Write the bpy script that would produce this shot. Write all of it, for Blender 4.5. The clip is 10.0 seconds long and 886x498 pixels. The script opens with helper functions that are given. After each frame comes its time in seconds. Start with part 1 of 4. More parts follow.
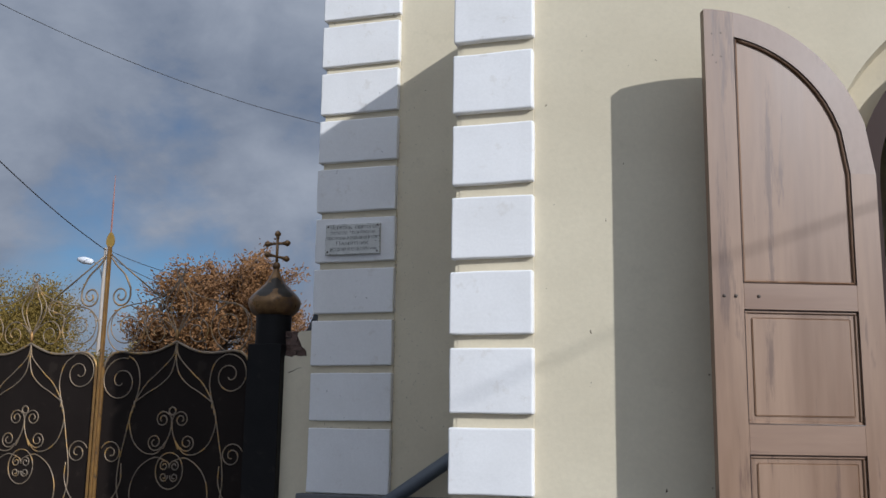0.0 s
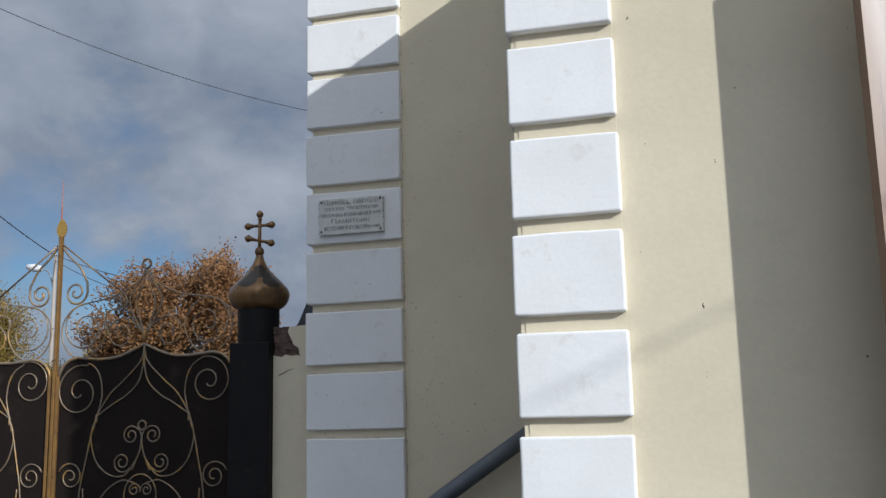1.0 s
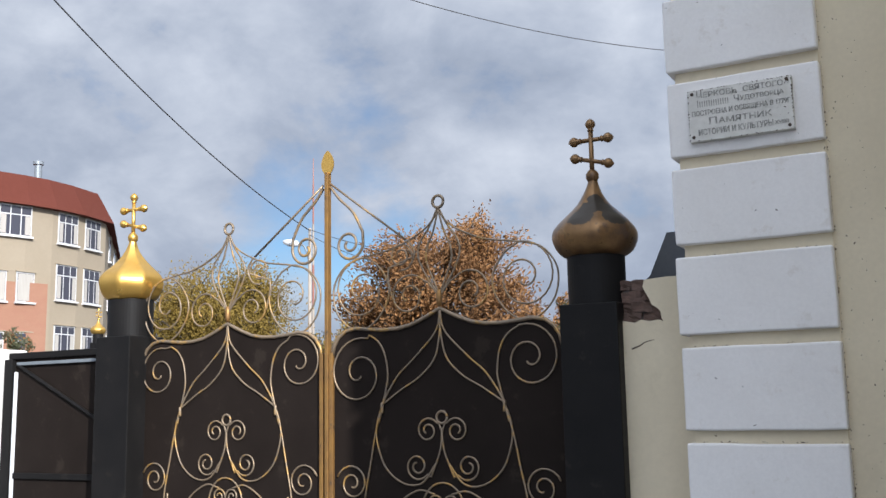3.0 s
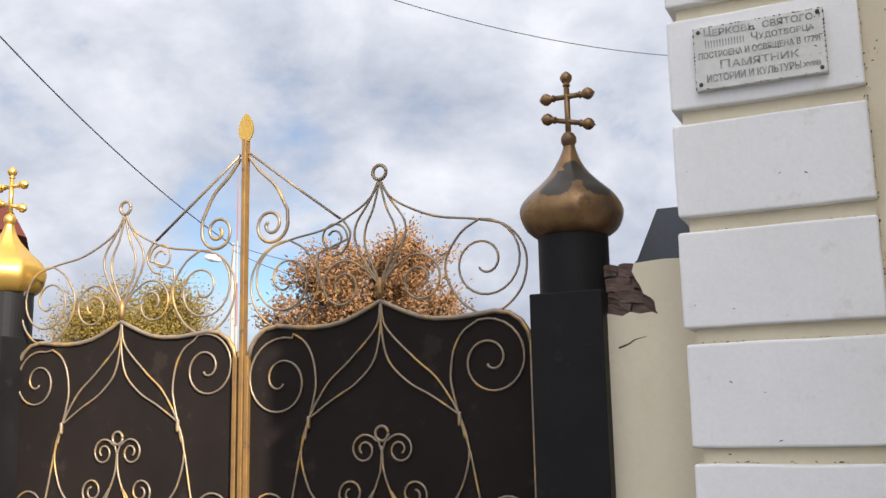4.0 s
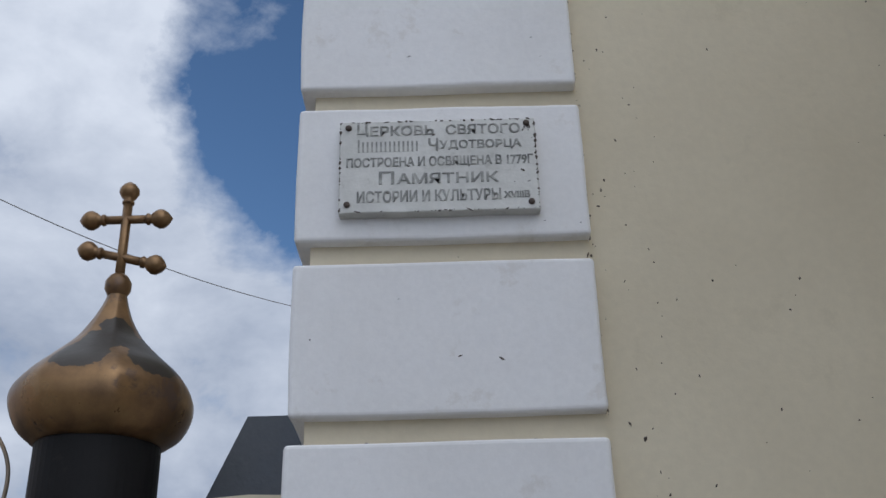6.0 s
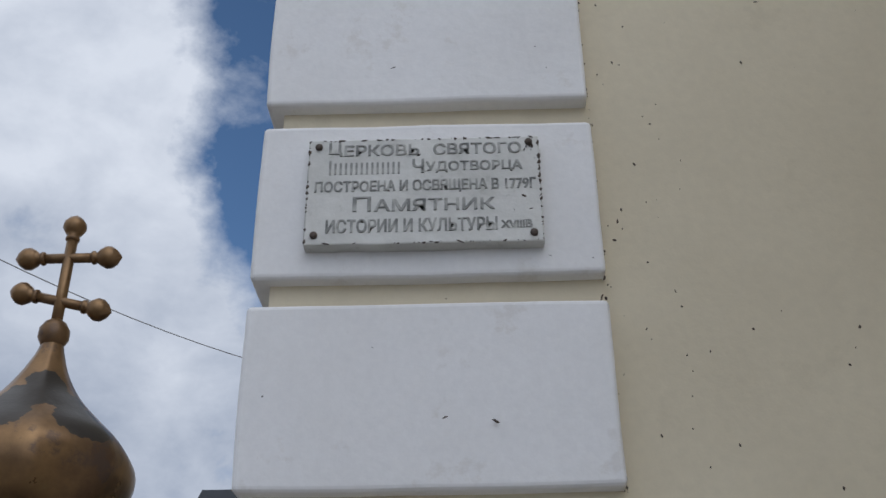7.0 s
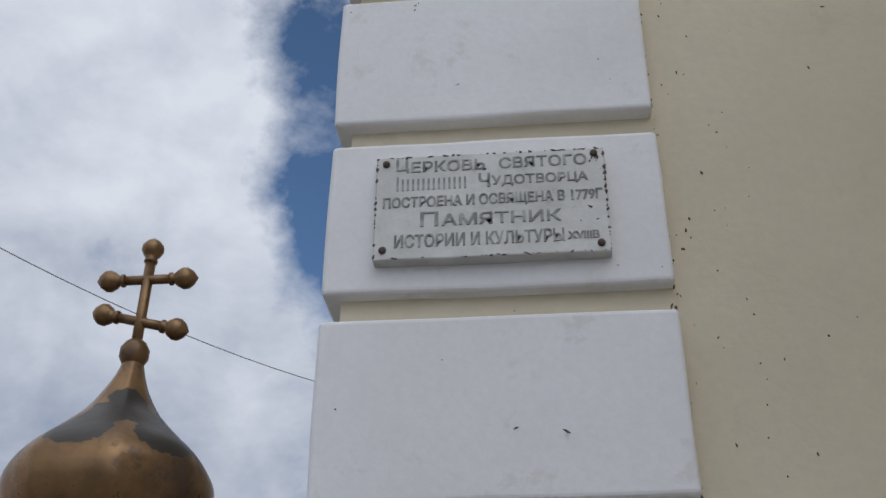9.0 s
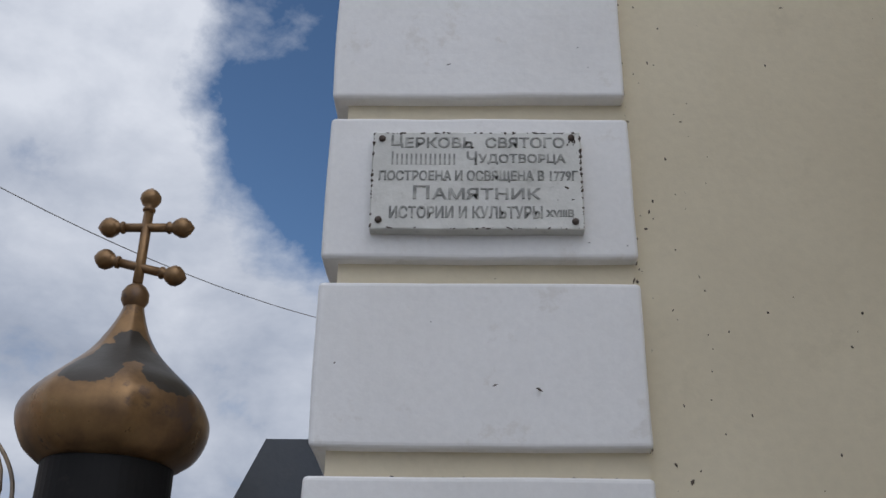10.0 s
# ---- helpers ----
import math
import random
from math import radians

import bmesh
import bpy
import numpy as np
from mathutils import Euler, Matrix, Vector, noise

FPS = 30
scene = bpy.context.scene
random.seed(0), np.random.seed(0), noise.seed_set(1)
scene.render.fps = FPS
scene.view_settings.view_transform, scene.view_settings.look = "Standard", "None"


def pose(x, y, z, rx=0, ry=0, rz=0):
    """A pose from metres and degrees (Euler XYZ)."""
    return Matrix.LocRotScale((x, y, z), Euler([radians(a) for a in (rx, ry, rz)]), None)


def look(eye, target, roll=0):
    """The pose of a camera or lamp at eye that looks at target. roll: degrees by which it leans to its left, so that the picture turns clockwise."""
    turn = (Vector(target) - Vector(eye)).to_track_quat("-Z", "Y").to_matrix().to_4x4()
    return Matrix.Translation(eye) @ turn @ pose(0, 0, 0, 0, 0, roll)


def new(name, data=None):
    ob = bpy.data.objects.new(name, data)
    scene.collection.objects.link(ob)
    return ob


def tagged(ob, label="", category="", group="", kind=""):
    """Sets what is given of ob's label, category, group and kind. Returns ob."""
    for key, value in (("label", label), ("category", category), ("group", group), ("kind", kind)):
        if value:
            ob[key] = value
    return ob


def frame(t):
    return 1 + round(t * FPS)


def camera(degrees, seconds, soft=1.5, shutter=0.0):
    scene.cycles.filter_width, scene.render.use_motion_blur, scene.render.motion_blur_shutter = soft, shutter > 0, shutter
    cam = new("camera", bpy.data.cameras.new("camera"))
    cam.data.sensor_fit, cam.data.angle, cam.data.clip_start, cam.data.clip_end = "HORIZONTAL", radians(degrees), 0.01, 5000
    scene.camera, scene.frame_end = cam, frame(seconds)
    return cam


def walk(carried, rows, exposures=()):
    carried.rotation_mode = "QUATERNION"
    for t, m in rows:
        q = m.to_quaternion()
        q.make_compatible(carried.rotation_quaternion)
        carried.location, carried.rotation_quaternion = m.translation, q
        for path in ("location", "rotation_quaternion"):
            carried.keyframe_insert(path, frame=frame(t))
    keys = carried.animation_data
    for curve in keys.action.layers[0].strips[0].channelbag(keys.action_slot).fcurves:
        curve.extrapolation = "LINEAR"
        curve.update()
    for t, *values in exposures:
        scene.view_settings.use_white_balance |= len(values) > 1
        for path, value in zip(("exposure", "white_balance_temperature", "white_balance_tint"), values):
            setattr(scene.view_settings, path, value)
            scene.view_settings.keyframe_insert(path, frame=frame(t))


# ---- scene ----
cam = camera(47.7, 10.0)
PATH = [
    (0, (0.039, 0.138, 1.594), (-0.555, 2.013, 1.956), 0.9),
    (0.5, (-0.336, 0.643, 1.604), (-0.84, 2.543, 1.974), -1.6),
    (0.7, (-0.481, 0.777, 1.561), (-1.008, 2.655, 2.004), -3.8),
    (1, (-0.688, 1.12, 1.649), (-1.197, 3.021, 2.008), -1.3),
    (1.2, (-0.877, 1.252, 1.622), (-1.393, 3.133, 2.067), -1.6),
    (1.5, (-1.051, 1.574, 1.661), (-1.532, 3.471, 2.072), -1.0),
    (1.8, (-1.249, 1.830, 1.615), (-1.783, 3.688, 2.128), -2.9),
    (2, (-1.347, 2.025, 1.754), (-1.892, 3.909, 2.147), -2.6),
    (2.5, (-1.726, 2.422, 1.778), (-2.538, 4.206, 2.174), -1.1),
    (2.7, (-1.863, 2.602, 1.806), (-2.811, 4.335, 2.124), -1.1),
    (3.8, (-2.531, 3.485, 1.79), (-3.468, 5.226, 2.09), -0.7),
    (4, (-2.599, 3.675, 1.769), (-3.413, 5.468, 2.118), -1.2),
    (4.2, (-2.664, 3.909, 1.769), (-3.351, 5.745, 2.168), 0.0),
    (4.5, (-2.762, 4.113, 1.786), (-3.238, 6.021, 2.15), 0.5),
    (5, (-2.854, 4.578, 1.849), (-3.076, 6.496, 2.37), -0.6),
    (5.2, (-2.908, 4.707, 1.889), (-3.013, 6.616, 2.475), -2.2),
    (5.4, (-2.960, 4.874, 1.818), (-3.044, 6.738, 2.536), -1.9),
    (5.5, (-2.931, 4.973, 1.894), (-3.02, 6.859, 2.553), -2.0),
    (5.7, (-2.968, 5.108, 1.924), (-2.982, 6.969, 2.656), -1.9),
    (6.8, (-2.917, 5.613, 2.008), (-2.932, 7.372, 2.960), -0.6),
    (7, (-2.897, 5.643, 2.034), (-2.937, 7.389, 3.01), -0.6),
    (7.5, (-2.874, 5.648, 2.042), (-2.939, 7.328, 3.125), -1.0),
    (8, (-2.88, 5.638, 2.044), (-3.002, 7.315, 3.126), -0.6),
    (8.5, (-2.897, 5.639, 2.033), (-3.094, 7.328, 3.086), 0.3),
    (9, (-2.891, 5.639, 2.008), (-3.07, 7.352, 3.025), 0.5),
    (9.5, (-2.926, 5.544, 2.009), (-3.031, 7.293, 2.974), 1.3),
    (10, (-2.99, 5.397, 2.002), (-3.039, 7.196, 2.875), 0.9),
]
EXPOSURES = [(0, -0.43, 5800, 9), (1, -0.24, 5900, 7), (1.5, 0.0, 5900, 6), (2, 0.1, 5900, 6), (2.5, 0.4, 6050, 7), (2.7, 0.42, 6050, 8), (3.8, 0.96, 6600, 10), (4.5, 0.86, 6700, 11), (5, 0.62, 6200, 9), (5.5, 0.45, 6000, 9), (7.5, 0.39, 6180, 9), (10, 0.37, 6250, 10)]
walk(cam, [(t, look(eye, target, roll)) for t, eye, target, roll in PATH], EXPOSURES)

# ---- light ----
SUN_WAY = Vector((-1.38, 1.0, -0.767)).normalized()
world = bpy.data.worlds.new("world")
scene.world = world
world.use_nodes = True
wt = world.node_tree
wt.nodes.clear()


def wnode(kind, **inputs):
    n = wt.nodes.new(kind)
    for k, v in inputs.items():
        n.inputs[k.replace("_", " ")].default_value = v
    return n


def wmath(op, a, b=None, clamp=False):
    n = wt.nodes.new("ShaderNodeMath")
    n.operation, n.use_clamp = op, clamp
    for i, v in enumerate((a, b)):
        if v is None:
            continue
        if isinstance(v, (int, float)):
            n.inputs[i].default_value = v
        else:
            wt.links.new(v, n.inputs[i])
    return n.outputs[0]


def wramp(fac, stops):
    n = wt.nodes.new("ShaderNodeValToRGB")
    while len(n.color_ramp.elements) < len(stops):
        n.color_ramp.elements.new(0.5)
    for e, (p, c) in zip(n.color_ramp.elements, stops):
        e.position, e.color = p, (*c, 1) if len(c) == 3 else c
    wt.links.new(fac, n.inputs[0])
    return n.outputs[0]


sky = wt.nodes.new("ShaderNodeTexSky")
sky.sky_type, sky.sun_disc = "NISHITA", False
sky.air_density, sky.dust_density, sky.ozone_density = 1.0, 0.1, 4.0
sky.sun_elevation = math.asin(-SUN_WAY.z)
sky.sun_rotation = math.atan2(-SUN_WAY.x, -SUN_WAY.y)
co = wt.nodes.new("ShaderNodeTexCoord")
sep = wt.nodes.new("ShaderNodeSeparateXYZ")
wt.links.new(co.outputs["Generated"], sep.inputs[0])
# clouds lie on a flat deck: direction over height
up = wmath("ADD", wmath("MAXIMUM", sep.outputs[2], 0.0), 0.42)
flat = wt.nodes.new("ShaderNodeCombineXYZ")
wt.links.new(wmath("DIVIDE", sep.outputs[0], up), flat.inputs[0])
wt.links.new(wmath("DIVIDE", sep.outputs[1], up), flat.inputs[1])


def cloud_noise(scale, detail, rough, shift, distortion=0.0):
    mp = wt.nodes.new("ShaderNodeMapping")
    mp.inputs["Location"].default_value = shift
    wt.links.new(flat.outputs[0], mp.inputs[0])
    n = wnode("ShaderNodeTexNoise", Scale=scale, Detail=detail, Roughness=rough, Distortion=distortion)
    wt.links.new(mp.outputs[0], n.inputs["Vector"])
    return n.outputs["Fac"]


big = cloud_noise(1.1, 7.0, 0.55, (3.1, 1.7, 0.0), 0.4)
fine = cloud_noise(2.6, 9.0, 0.60, (0.4, 2.2, 0.0), 0.2)


def puff_noise(scale, detail, rough, shift):
    """Heaped cloud forms, seen at one size in every direction."""
    mp = wt.nodes.new("ShaderNodeMapping")
    mp.inputs["Location"].default_value, mp.inputs["Scale"].default_value = shift, (1.0, 1.0, 1.45)
    wt.links.new(co.outputs["Generated"], mp.inputs[0])
    n = wnode("ShaderNodeTexNoise", Scale=scale, Detail=detail, Roughness=rough, Distortion=0.25)
    wt.links.new(mp.outputs[0], n.inputs["Vector"])
    return n.outputs["Fac"]


heaps = puff_noise(6.5, 6.0, 0.55, (0.7, 0.2, 1.3))
tufts = puff_noise(17.0, 6.0, 0.6, (2.3, 1.1, 0.4))
swirl = wnode("ShaderNodeTexNoise", Scale=4.5, Detail=8.0, Roughness=0.62)
wt.links.new(co.outputs["Generated"], swirl.inputs["Vector"])
centred = wt.nodes.new("ShaderNodeVectorMath")
centred.operation = "SUBTRACT"
wt.links.new(swirl.outputs["Color"], centred.inputs[0])
centred.inputs[1].default_value = (0.5, 0.5, 0.5)
warp = wt.nodes.new("ShaderNodeVectorMath")
warp.operation = "MULTIPLY_ADD"
wt.links.new(centred.outputs[0], warp.inputs[0])
warp.inputs[1].default_value = (0.13, 0.13, 0.13)
wt.links.new(co.outputs["Generated"], warp.inputs[2])


def hole(az, el, size):
    """A gap in the clouds round one direction."""
    a, e = radians(az), radians(el)
    d = Vector((-math.sin(a) * math.cos(e), math.cos(a) * math.cos(e), math.sin(e)))
    n = wt.nodes.new("ShaderNodeVectorMath")
    n.operation = "DISTANCE"
    wt.links.new(warp.outputs[0], n.inputs[0])
    n.inputs[1].default_value = d
    return wmath("SUBTRACT", 1.0, wmath("DIVIDE", n.outputs["Value"], radians(size)), clamp=True)


gap = 0.0
for az, el, size, depth in ((15, 44, 7, 0.8), (13, 38, 7.5, 0.9), (11, 33, 7.5, 0.95), (8, 29.5, 8, 1.0), (2, 29, 9, 0.9), (38.5, 9, 5.5, 0.6), (33, 8.5, 5, 0.5)):
    gap = wmath("ADD", wmath("MULTIPLY", hole(az, el, size), depth), gap)
cover = wmath("SUBTRACT", wmath("ADD", wmath("MULTIPLY", big, 0.6), wmath("ADD", wmath("MULTIPLY", heaps, 0.75), wmath("MULTIPLY", tufts, 0.28))), wmath("MULTIPLY", wmath("MINIMUM", gap, 0.8), 0.62))
mask = wramp(cover, [(0.38, (0, 0, 0)), (0.70, (1, 1, 1))])
# cloud brightness: bright above and towards the sun, slate grey low down away from it
tone = wmath("ADD", wmath("ADD", wmath("ADD", wmath("MULTIPLY", fine, 0.40), wmath("ADD", wmath("MULTIPLY", heaps, 0.62), wmath("MULTIPLY", tufts, 0.12))), 0.02), wmath("MULTIPLY", sep.outputs[2], 0.42))
cloud = wramp(tone, [(0.38, (0.145, 0.172, 0.228)), (0.64, (0.30, 0.328, 0.39)), (0.92, (0.54, 0.555, 0.595))])
sunward = wt.nodes.new("ShaderNodeVectorMath")
sunward.operation = "DOT_PRODUCT"
wt.links.new(co.outputs["Generated"], sunward.inputs[0])
sunward.inputs[1].default_value = -SUN_WAY
gain = wt.nodes.new("ShaderNodeVectorMath")
gain.operation = "SCALE"
wt.links.new(cloud, gain.inputs[0])
wt.links.new(wmath("ADD", wmath("MULTIPLY", wmath("POWER", wmath("MAXIMUM", wmath("ADD", sunward.outputs["Value"], 0.15), 0.0), 1.8), 1.45), 1.0), gain.inputs["Scale"])
mixer = wt.nodes.new("ShaderNodeMix")
mixer.data_type = "RGBA"
blue = wt.nodes.new("ShaderNodeVectorMath")
blue.operation = "SCALE"
blue.inputs["Scale"].default_value = 0.075
wt.links.new(sky.outputs[0], blue.inputs[0])
wt.links.new(mask, mixer.inputs["Factor"])
wt.links.new(blue.outputs[0], mixer.inputs["A"])
wt.links.new(gain.outputs[0], mixer.inputs["B"])
bg = wt.nodes.new("ShaderNodeBackground")
bg.inputs["Strength"].default_value = 1.0
out = wt.nodes.new("ShaderNodeOutputWorld")
wt.links.new(mixer.outputs["Result"], bg.inputs["Color"])
wt.links.new(bg.outputs[0], out.inputs[0])

sun = new("sun", bpy.data.lights.new("sun", "SUN"))
sun.data.energy, sun.data.angle, sun.data.color = 4.5, radians(0.55), (1.0, 0.96, 0.91)
sun.matrix_world = look((12, -10, 14), Vector((12, -10, 14)) + SUN_WAY)


# ---- materials ----
def material(name, base, rough=0.8, metal=0.0, second=None, scale=6.0, amount=0.5, grain=60.0, bump=0.15, dirt=None, dirt_scale=40.0, dirt_at=0.7, dirt_amount=0.8, stretch=(1, 1, 1), rand=0.0, step=0.004, spec=0.5, specks=None):
    """A surface with broad blotches, fine grain, relief and specks."""
    m = bpy.data.materials.new(name)
    m.use_nodes = True
    nt = m.node_tree
    b = nt.nodes["Principled BSDF"]
    b.inputs["Metallic"].default_value = metal
    b.inputs["Specular IOR Level"].default_value = spec
    tc = nt.nodes.new("ShaderNodeTexCoord")
    mp = nt.nodes.new("ShaderNodeMapping")
    mp.inputs["Scale"].default_value = stretch
    nt.links.new(tc.outputs["Object"], mp.inputs[0])

    def tex(s, d=5.0, r=0.6):
        n = nt.nodes.new("ShaderNodeTexNoise")
        n.inputs["Scale"].default_value, n.inputs["Detail"].default_value, n.inputs["Roughness"].default_value = s, d, r
        nt.links.new(mp.outputs[0], n.inputs["Vector"])
        return n.outputs["Fac"]

    def mix(fac, a, c):
        n = nt.nodes.new("ShaderNodeMix")
        n.data_type = "RGBA"
        for sock, v in (("Factor", fac), ("A", a), ("B", c)):
            if isinstance(v, (tuple, float, int)):
                n.inputs[sock].default_value = (*v, 1) if isinstance(v, tuple) else v
            else:
                nt.links.new(v, n.inputs[sock])
        return n.outputs["Result"]

    def remap(v, lo, hi, a=0.0, c=1.0):
        n = nt.nodes.new("ShaderNodeMapRange")
        n.inputs["From Min"].default_value, n.inputs["From Max"].default_value = lo, hi
        n.inputs["To Min"].default_value, n.inputs["To Max"].default_value = a, c
        nt.links.new(v, n.inputs["Value"])
        return n.outputs["Result"]

    second = second or tuple(c * 0.8 for c in base)
    broad, small = tex(scale), tex(grain, 3.0)
    col = mix(remap(broad, 0.35, 0.65, 0, amount), base, second)
    col = mix(remap(small, 0.3, 0.7, 0, 0.18), col, tuple(c * 0.7 for c in base))
    if rand:
        oi = nt.nodes.new("ShaderNodeObjectInfo")
        gi = nt.nodes.new("ShaderNodeNewGeometry")
        add = nt.nodes.new("ShaderNodeMath")
        add.operation = "ADD"
        nt.links.new(oi.outputs["Random"], add.inputs[0])
        nt.links.new(gi.outputs["Random Per Island"], add.inputs[1])
        col = mix(remap(add.outputs[0], 0.0, 2.0, 0, rand), col, second)
    if dirt:
        col = mix(remap(tex(dirt_scale, 6.0, 0.7), dirt_at, dirt_at + 0.06, 0, dirt_amount), col, dirt)
    if specks:
        # scattered small drips and chips, some longer than wide
        for k, (sc, size, keep) in enumerate(specks):
            m2 = nt.nodes.new("ShaderNodeMapping")
            m2.inputs["Scale"].default_value, m2.inputs["Location"].default_value = (1, 1, 0.55), (k * 3.7, 0.3, k * 1.9)
            nt.links.new(tc.outputs["Object"], m2.inputs[0])
            wob = nt.nodes.new("ShaderNodeTexNoise")
            wob.inputs["Scale"].default_value = 55
            nt.links.new(tc.outputs["Object"], wob.inputs["Vector"])
            off = nt.nodes.new("ShaderNodeVectorMath")
            off.operation = "MULTIPLY_ADD"
            nt.links.new(wob.outputs["Color"], off.inputs[0])
            off.inputs[1].default_value = (0.035, 0.035, 0.035)
            nt.links.new(m2.outputs[0], off.inputs[2])
            vo = nt.nodes.new("ShaderNodeTexVoronoi")
            vo.inputs["Scale"].default_value = sc
            nt.links.new(off.outputs[0], vo.inputs["Vector"])
            sp = nt.nodes.new("ShaderNodeSeparateColor")
            nt.links.new(vo.outputs["Color"], sp.inputs[0])
            gate = remap(sp.outputs[0], keep, keep + 0.01)
            lim = nt.nodes.new("ShaderNodeMath")
            lim.operation = "MULTIPLY"
            nt.links.new(sp.outputs[1], lim.inputs[0])
            lim.inputs[1].default_value = size
            d = nt.nodes.new("ShaderNodeMath")
            d.operation = "LESS_THAN"
            nt.links.new(vo.outputs["Distance"], d.inputs[0])
            nt.links.new(lim.outputs[0], d.inputs[1])
            g = nt.nodes.new("ShaderNodeMath")
            g.operation = "MULTIPLY"
            nt.links.new(gate, g.inputs[0])
            nt.links.new(d.outputs[0], g.inputs[1])
            col = mix(g.outputs[0], col, (0.10, 0.07, 0.045))
    nt.links.new(col, b.inputs["Base Color"])
    nt.links.new(remap(broad, 0.3, 0.7, max(rough - 0.08, 0.05), min(rough + 0.08, 1)), b.inputs["Roughness"])
    if bump:
        bp = nt.nodes.new("ShaderNodeBump")
        bp.inputs["Strength"].default_value, bp.inputs["Distance"].default_value = bump, step
        nt.links.new(small, bp.inputs["Height"])
        bp2 = nt.nodes.new("ShaderNodeBump")
        bp2.inputs["Strength"].default_value, bp2.inputs["Distance"].default_value = bump, step * 4
        nt.links.new(broad, bp2.inputs["Height"])
        nt.links.new(bp.outputs[0], bp2.inputs["Normal"])
        nt.links.new(bp2.outputs[0], b.inputs["Normal"])
    return m


WHITE = material("white_limewash", (0.80, 0.785, 0.77), 0.85, second=(0.72, 0.70, 0.675), scale=2.5, amount=0.55, grain=70, bump=0.12, dirt=(0.48, 0.42, 0.34), dirt_scale=7, dirt_at=0.60, dirt_amount=0.22, specks=[(9, 0.09, 0.82)])
CREAM = material("cream_plaster", (0.675, 0.595, 0.435), 0.88, second=(0.575, 0.50, 0.36), scale=1.3, amount=0.7, grain=45, bump=0.18, dirt=(0.45, 0.39, 0.27), dirt_scale=5, dirt_at=0.60, dirt_amount=0.16, specks=[(11, 0.10, 0.88), (24, 0.11, 0.86)])
PLINTH = material("grey_plinth", (0.14, 0.14, 0.145), 0.85, scale=4, grain=50, bump=0.35)
GOLD = material("gold_paint", (0.80, 0.50, 0.13), 0.34, 0.85, second=(0.62, 0.36, 0.08), scale=9, amount=0.6, grain=90, bump=0.12, dirt=(0.2, 0.12, 0.05), dirt_scale=30, dirt_at=0.7)
# weathered gold of the right dome, with its shade worked into the colour
SHADE_GOLD = material("shaded_dulled_gold_paint", (0.30, 0.175, 0.075), 0.33, 0.6, second=(0.095, 0.052, 0.027), scale=8, amount=0.9, grain=50, bump=0.10, dirt=(0.1, 0.065, 0.045), dirt_scale=9, dirt_at=0.58)
BLACK = material("black_enamel", (0.010, 0.0095, 0.0095), 0.5, second=(0.017, 0.0155, 0.015), scale=5, amount=0.6, grain=120, bump=0.12, spec=0.12, dirt=(0.09, 0.075, 0.06), dirt_scale=9, dirt_at=0.60, dirt_amount=0.10)
SHEET = material("dark_brown_sheet_steel", (0.0150, 0.0112, 0.0094), 0.65, spec=0.06, second=(0.022, 0.0165, 0.014), scale=3, amount=0.7, grain=90, bump=0.15, dirt=(0.10, 0.08, 0.06), dirt_scale=6, dirt_at=0.58, dirt_amount=0.10)
BAR = material("worn_gilt_iron", (0.32, 0.235, 0.15), 0.45, 0.45, second=(0.20, 0.165, 0.13), scale=7, amount=0.9, grain=90, bump=0.15, dirt=(0.50, 0.29, 0.08), dirt_scale=6, dirt_at=0.53)
GILT = material("gilt_stile", (0.42, 0.23, 0.07), 0.45, 0.6, second=(0.2, 0.115, 0.055), scale=6, amount=0.8, grain=90, bump=0.15, dirt=(0.12, 0.09, 0.06), dirt_scale=12, dirt_at=0.6)
WOOD = material("weathered_varnished_wood", (0.145, 0.074, 0.036), 0.42, second=(0.27, 0.165, 0.10), scale=3.8, amount=1.0, grain=38, bump=0.05, dirt=(0.075, 0.036, 0.022), dirt_scale=7, dirt_at=0.56, dirt_amount=0.7, stretch=(1, 1, 0.09))
RAILWOOD = material("rubbed_varnished_wood", (0.18, 0.10, 0.058), 0.42, second=(0.27, 0.17, 0.11), scale=3.0, amount=1.0, grain=40, bump=0.05, dirt=(0.11, 0.06, 0.04), dirt_scale=7, dirt_at=0.60, dirt_amount=0.6, stretch=(0.12, 1, 1))
# worn wood of the arched rail, its pale gloss put into the colour
WORNGLOSS = material("pale_glossed_worn_wood", (0.165, 0.095, 0.058), 0.46, second=(0.29, 0.21, 0.165), scale=3.0, amount=1.0, grain=40, bump=0.04, dirt=(0.12, 0.07, 0.05), dirt_scale=9, dirt_at=0.60, dirt_amount=0.6, stretch=(1, 1, 0.5))
DARKWOOD = material("dark_stained_wood", (0.055, 0.03, 0.02), 0.4, scale=6, stretch=(1, 1, 0.15))
BRICK = material("old_red_brick", (0.15, 0.088, 0.066), 0.9, second=(0.08, 0.055, 0.045), scale=14, amount=0.9, grain=70, bump=0.5, rand=0.6)
MORTAR = material("old_mortar", (0.075, 0.062, 0.055), 0.95, scale=18, grain=80, bump=0.5)
ZINC = material("grey_painted_zinc", (0.21, 0.235, 0.26), 0.45, 0.3, second=(0.28, 0.30, 0.32), scale=8, amount=0.6, grain=60, bump=0.1)
PIPE = material("dark_grey_pipe_paint", (0.10, 0.115, 0.135), 0.5, 0.2, second=(0.16, 0.175, 0.19), scale=8, amount=0.6, grain=60, bump=0.1)
ROOFTIN = material("dark_grey_roof_tin", (0.085, 0.092, 0.105), 0.5, 0.5, second=(0.12, 0.125, 0.13), scale=5, amount=0.6)
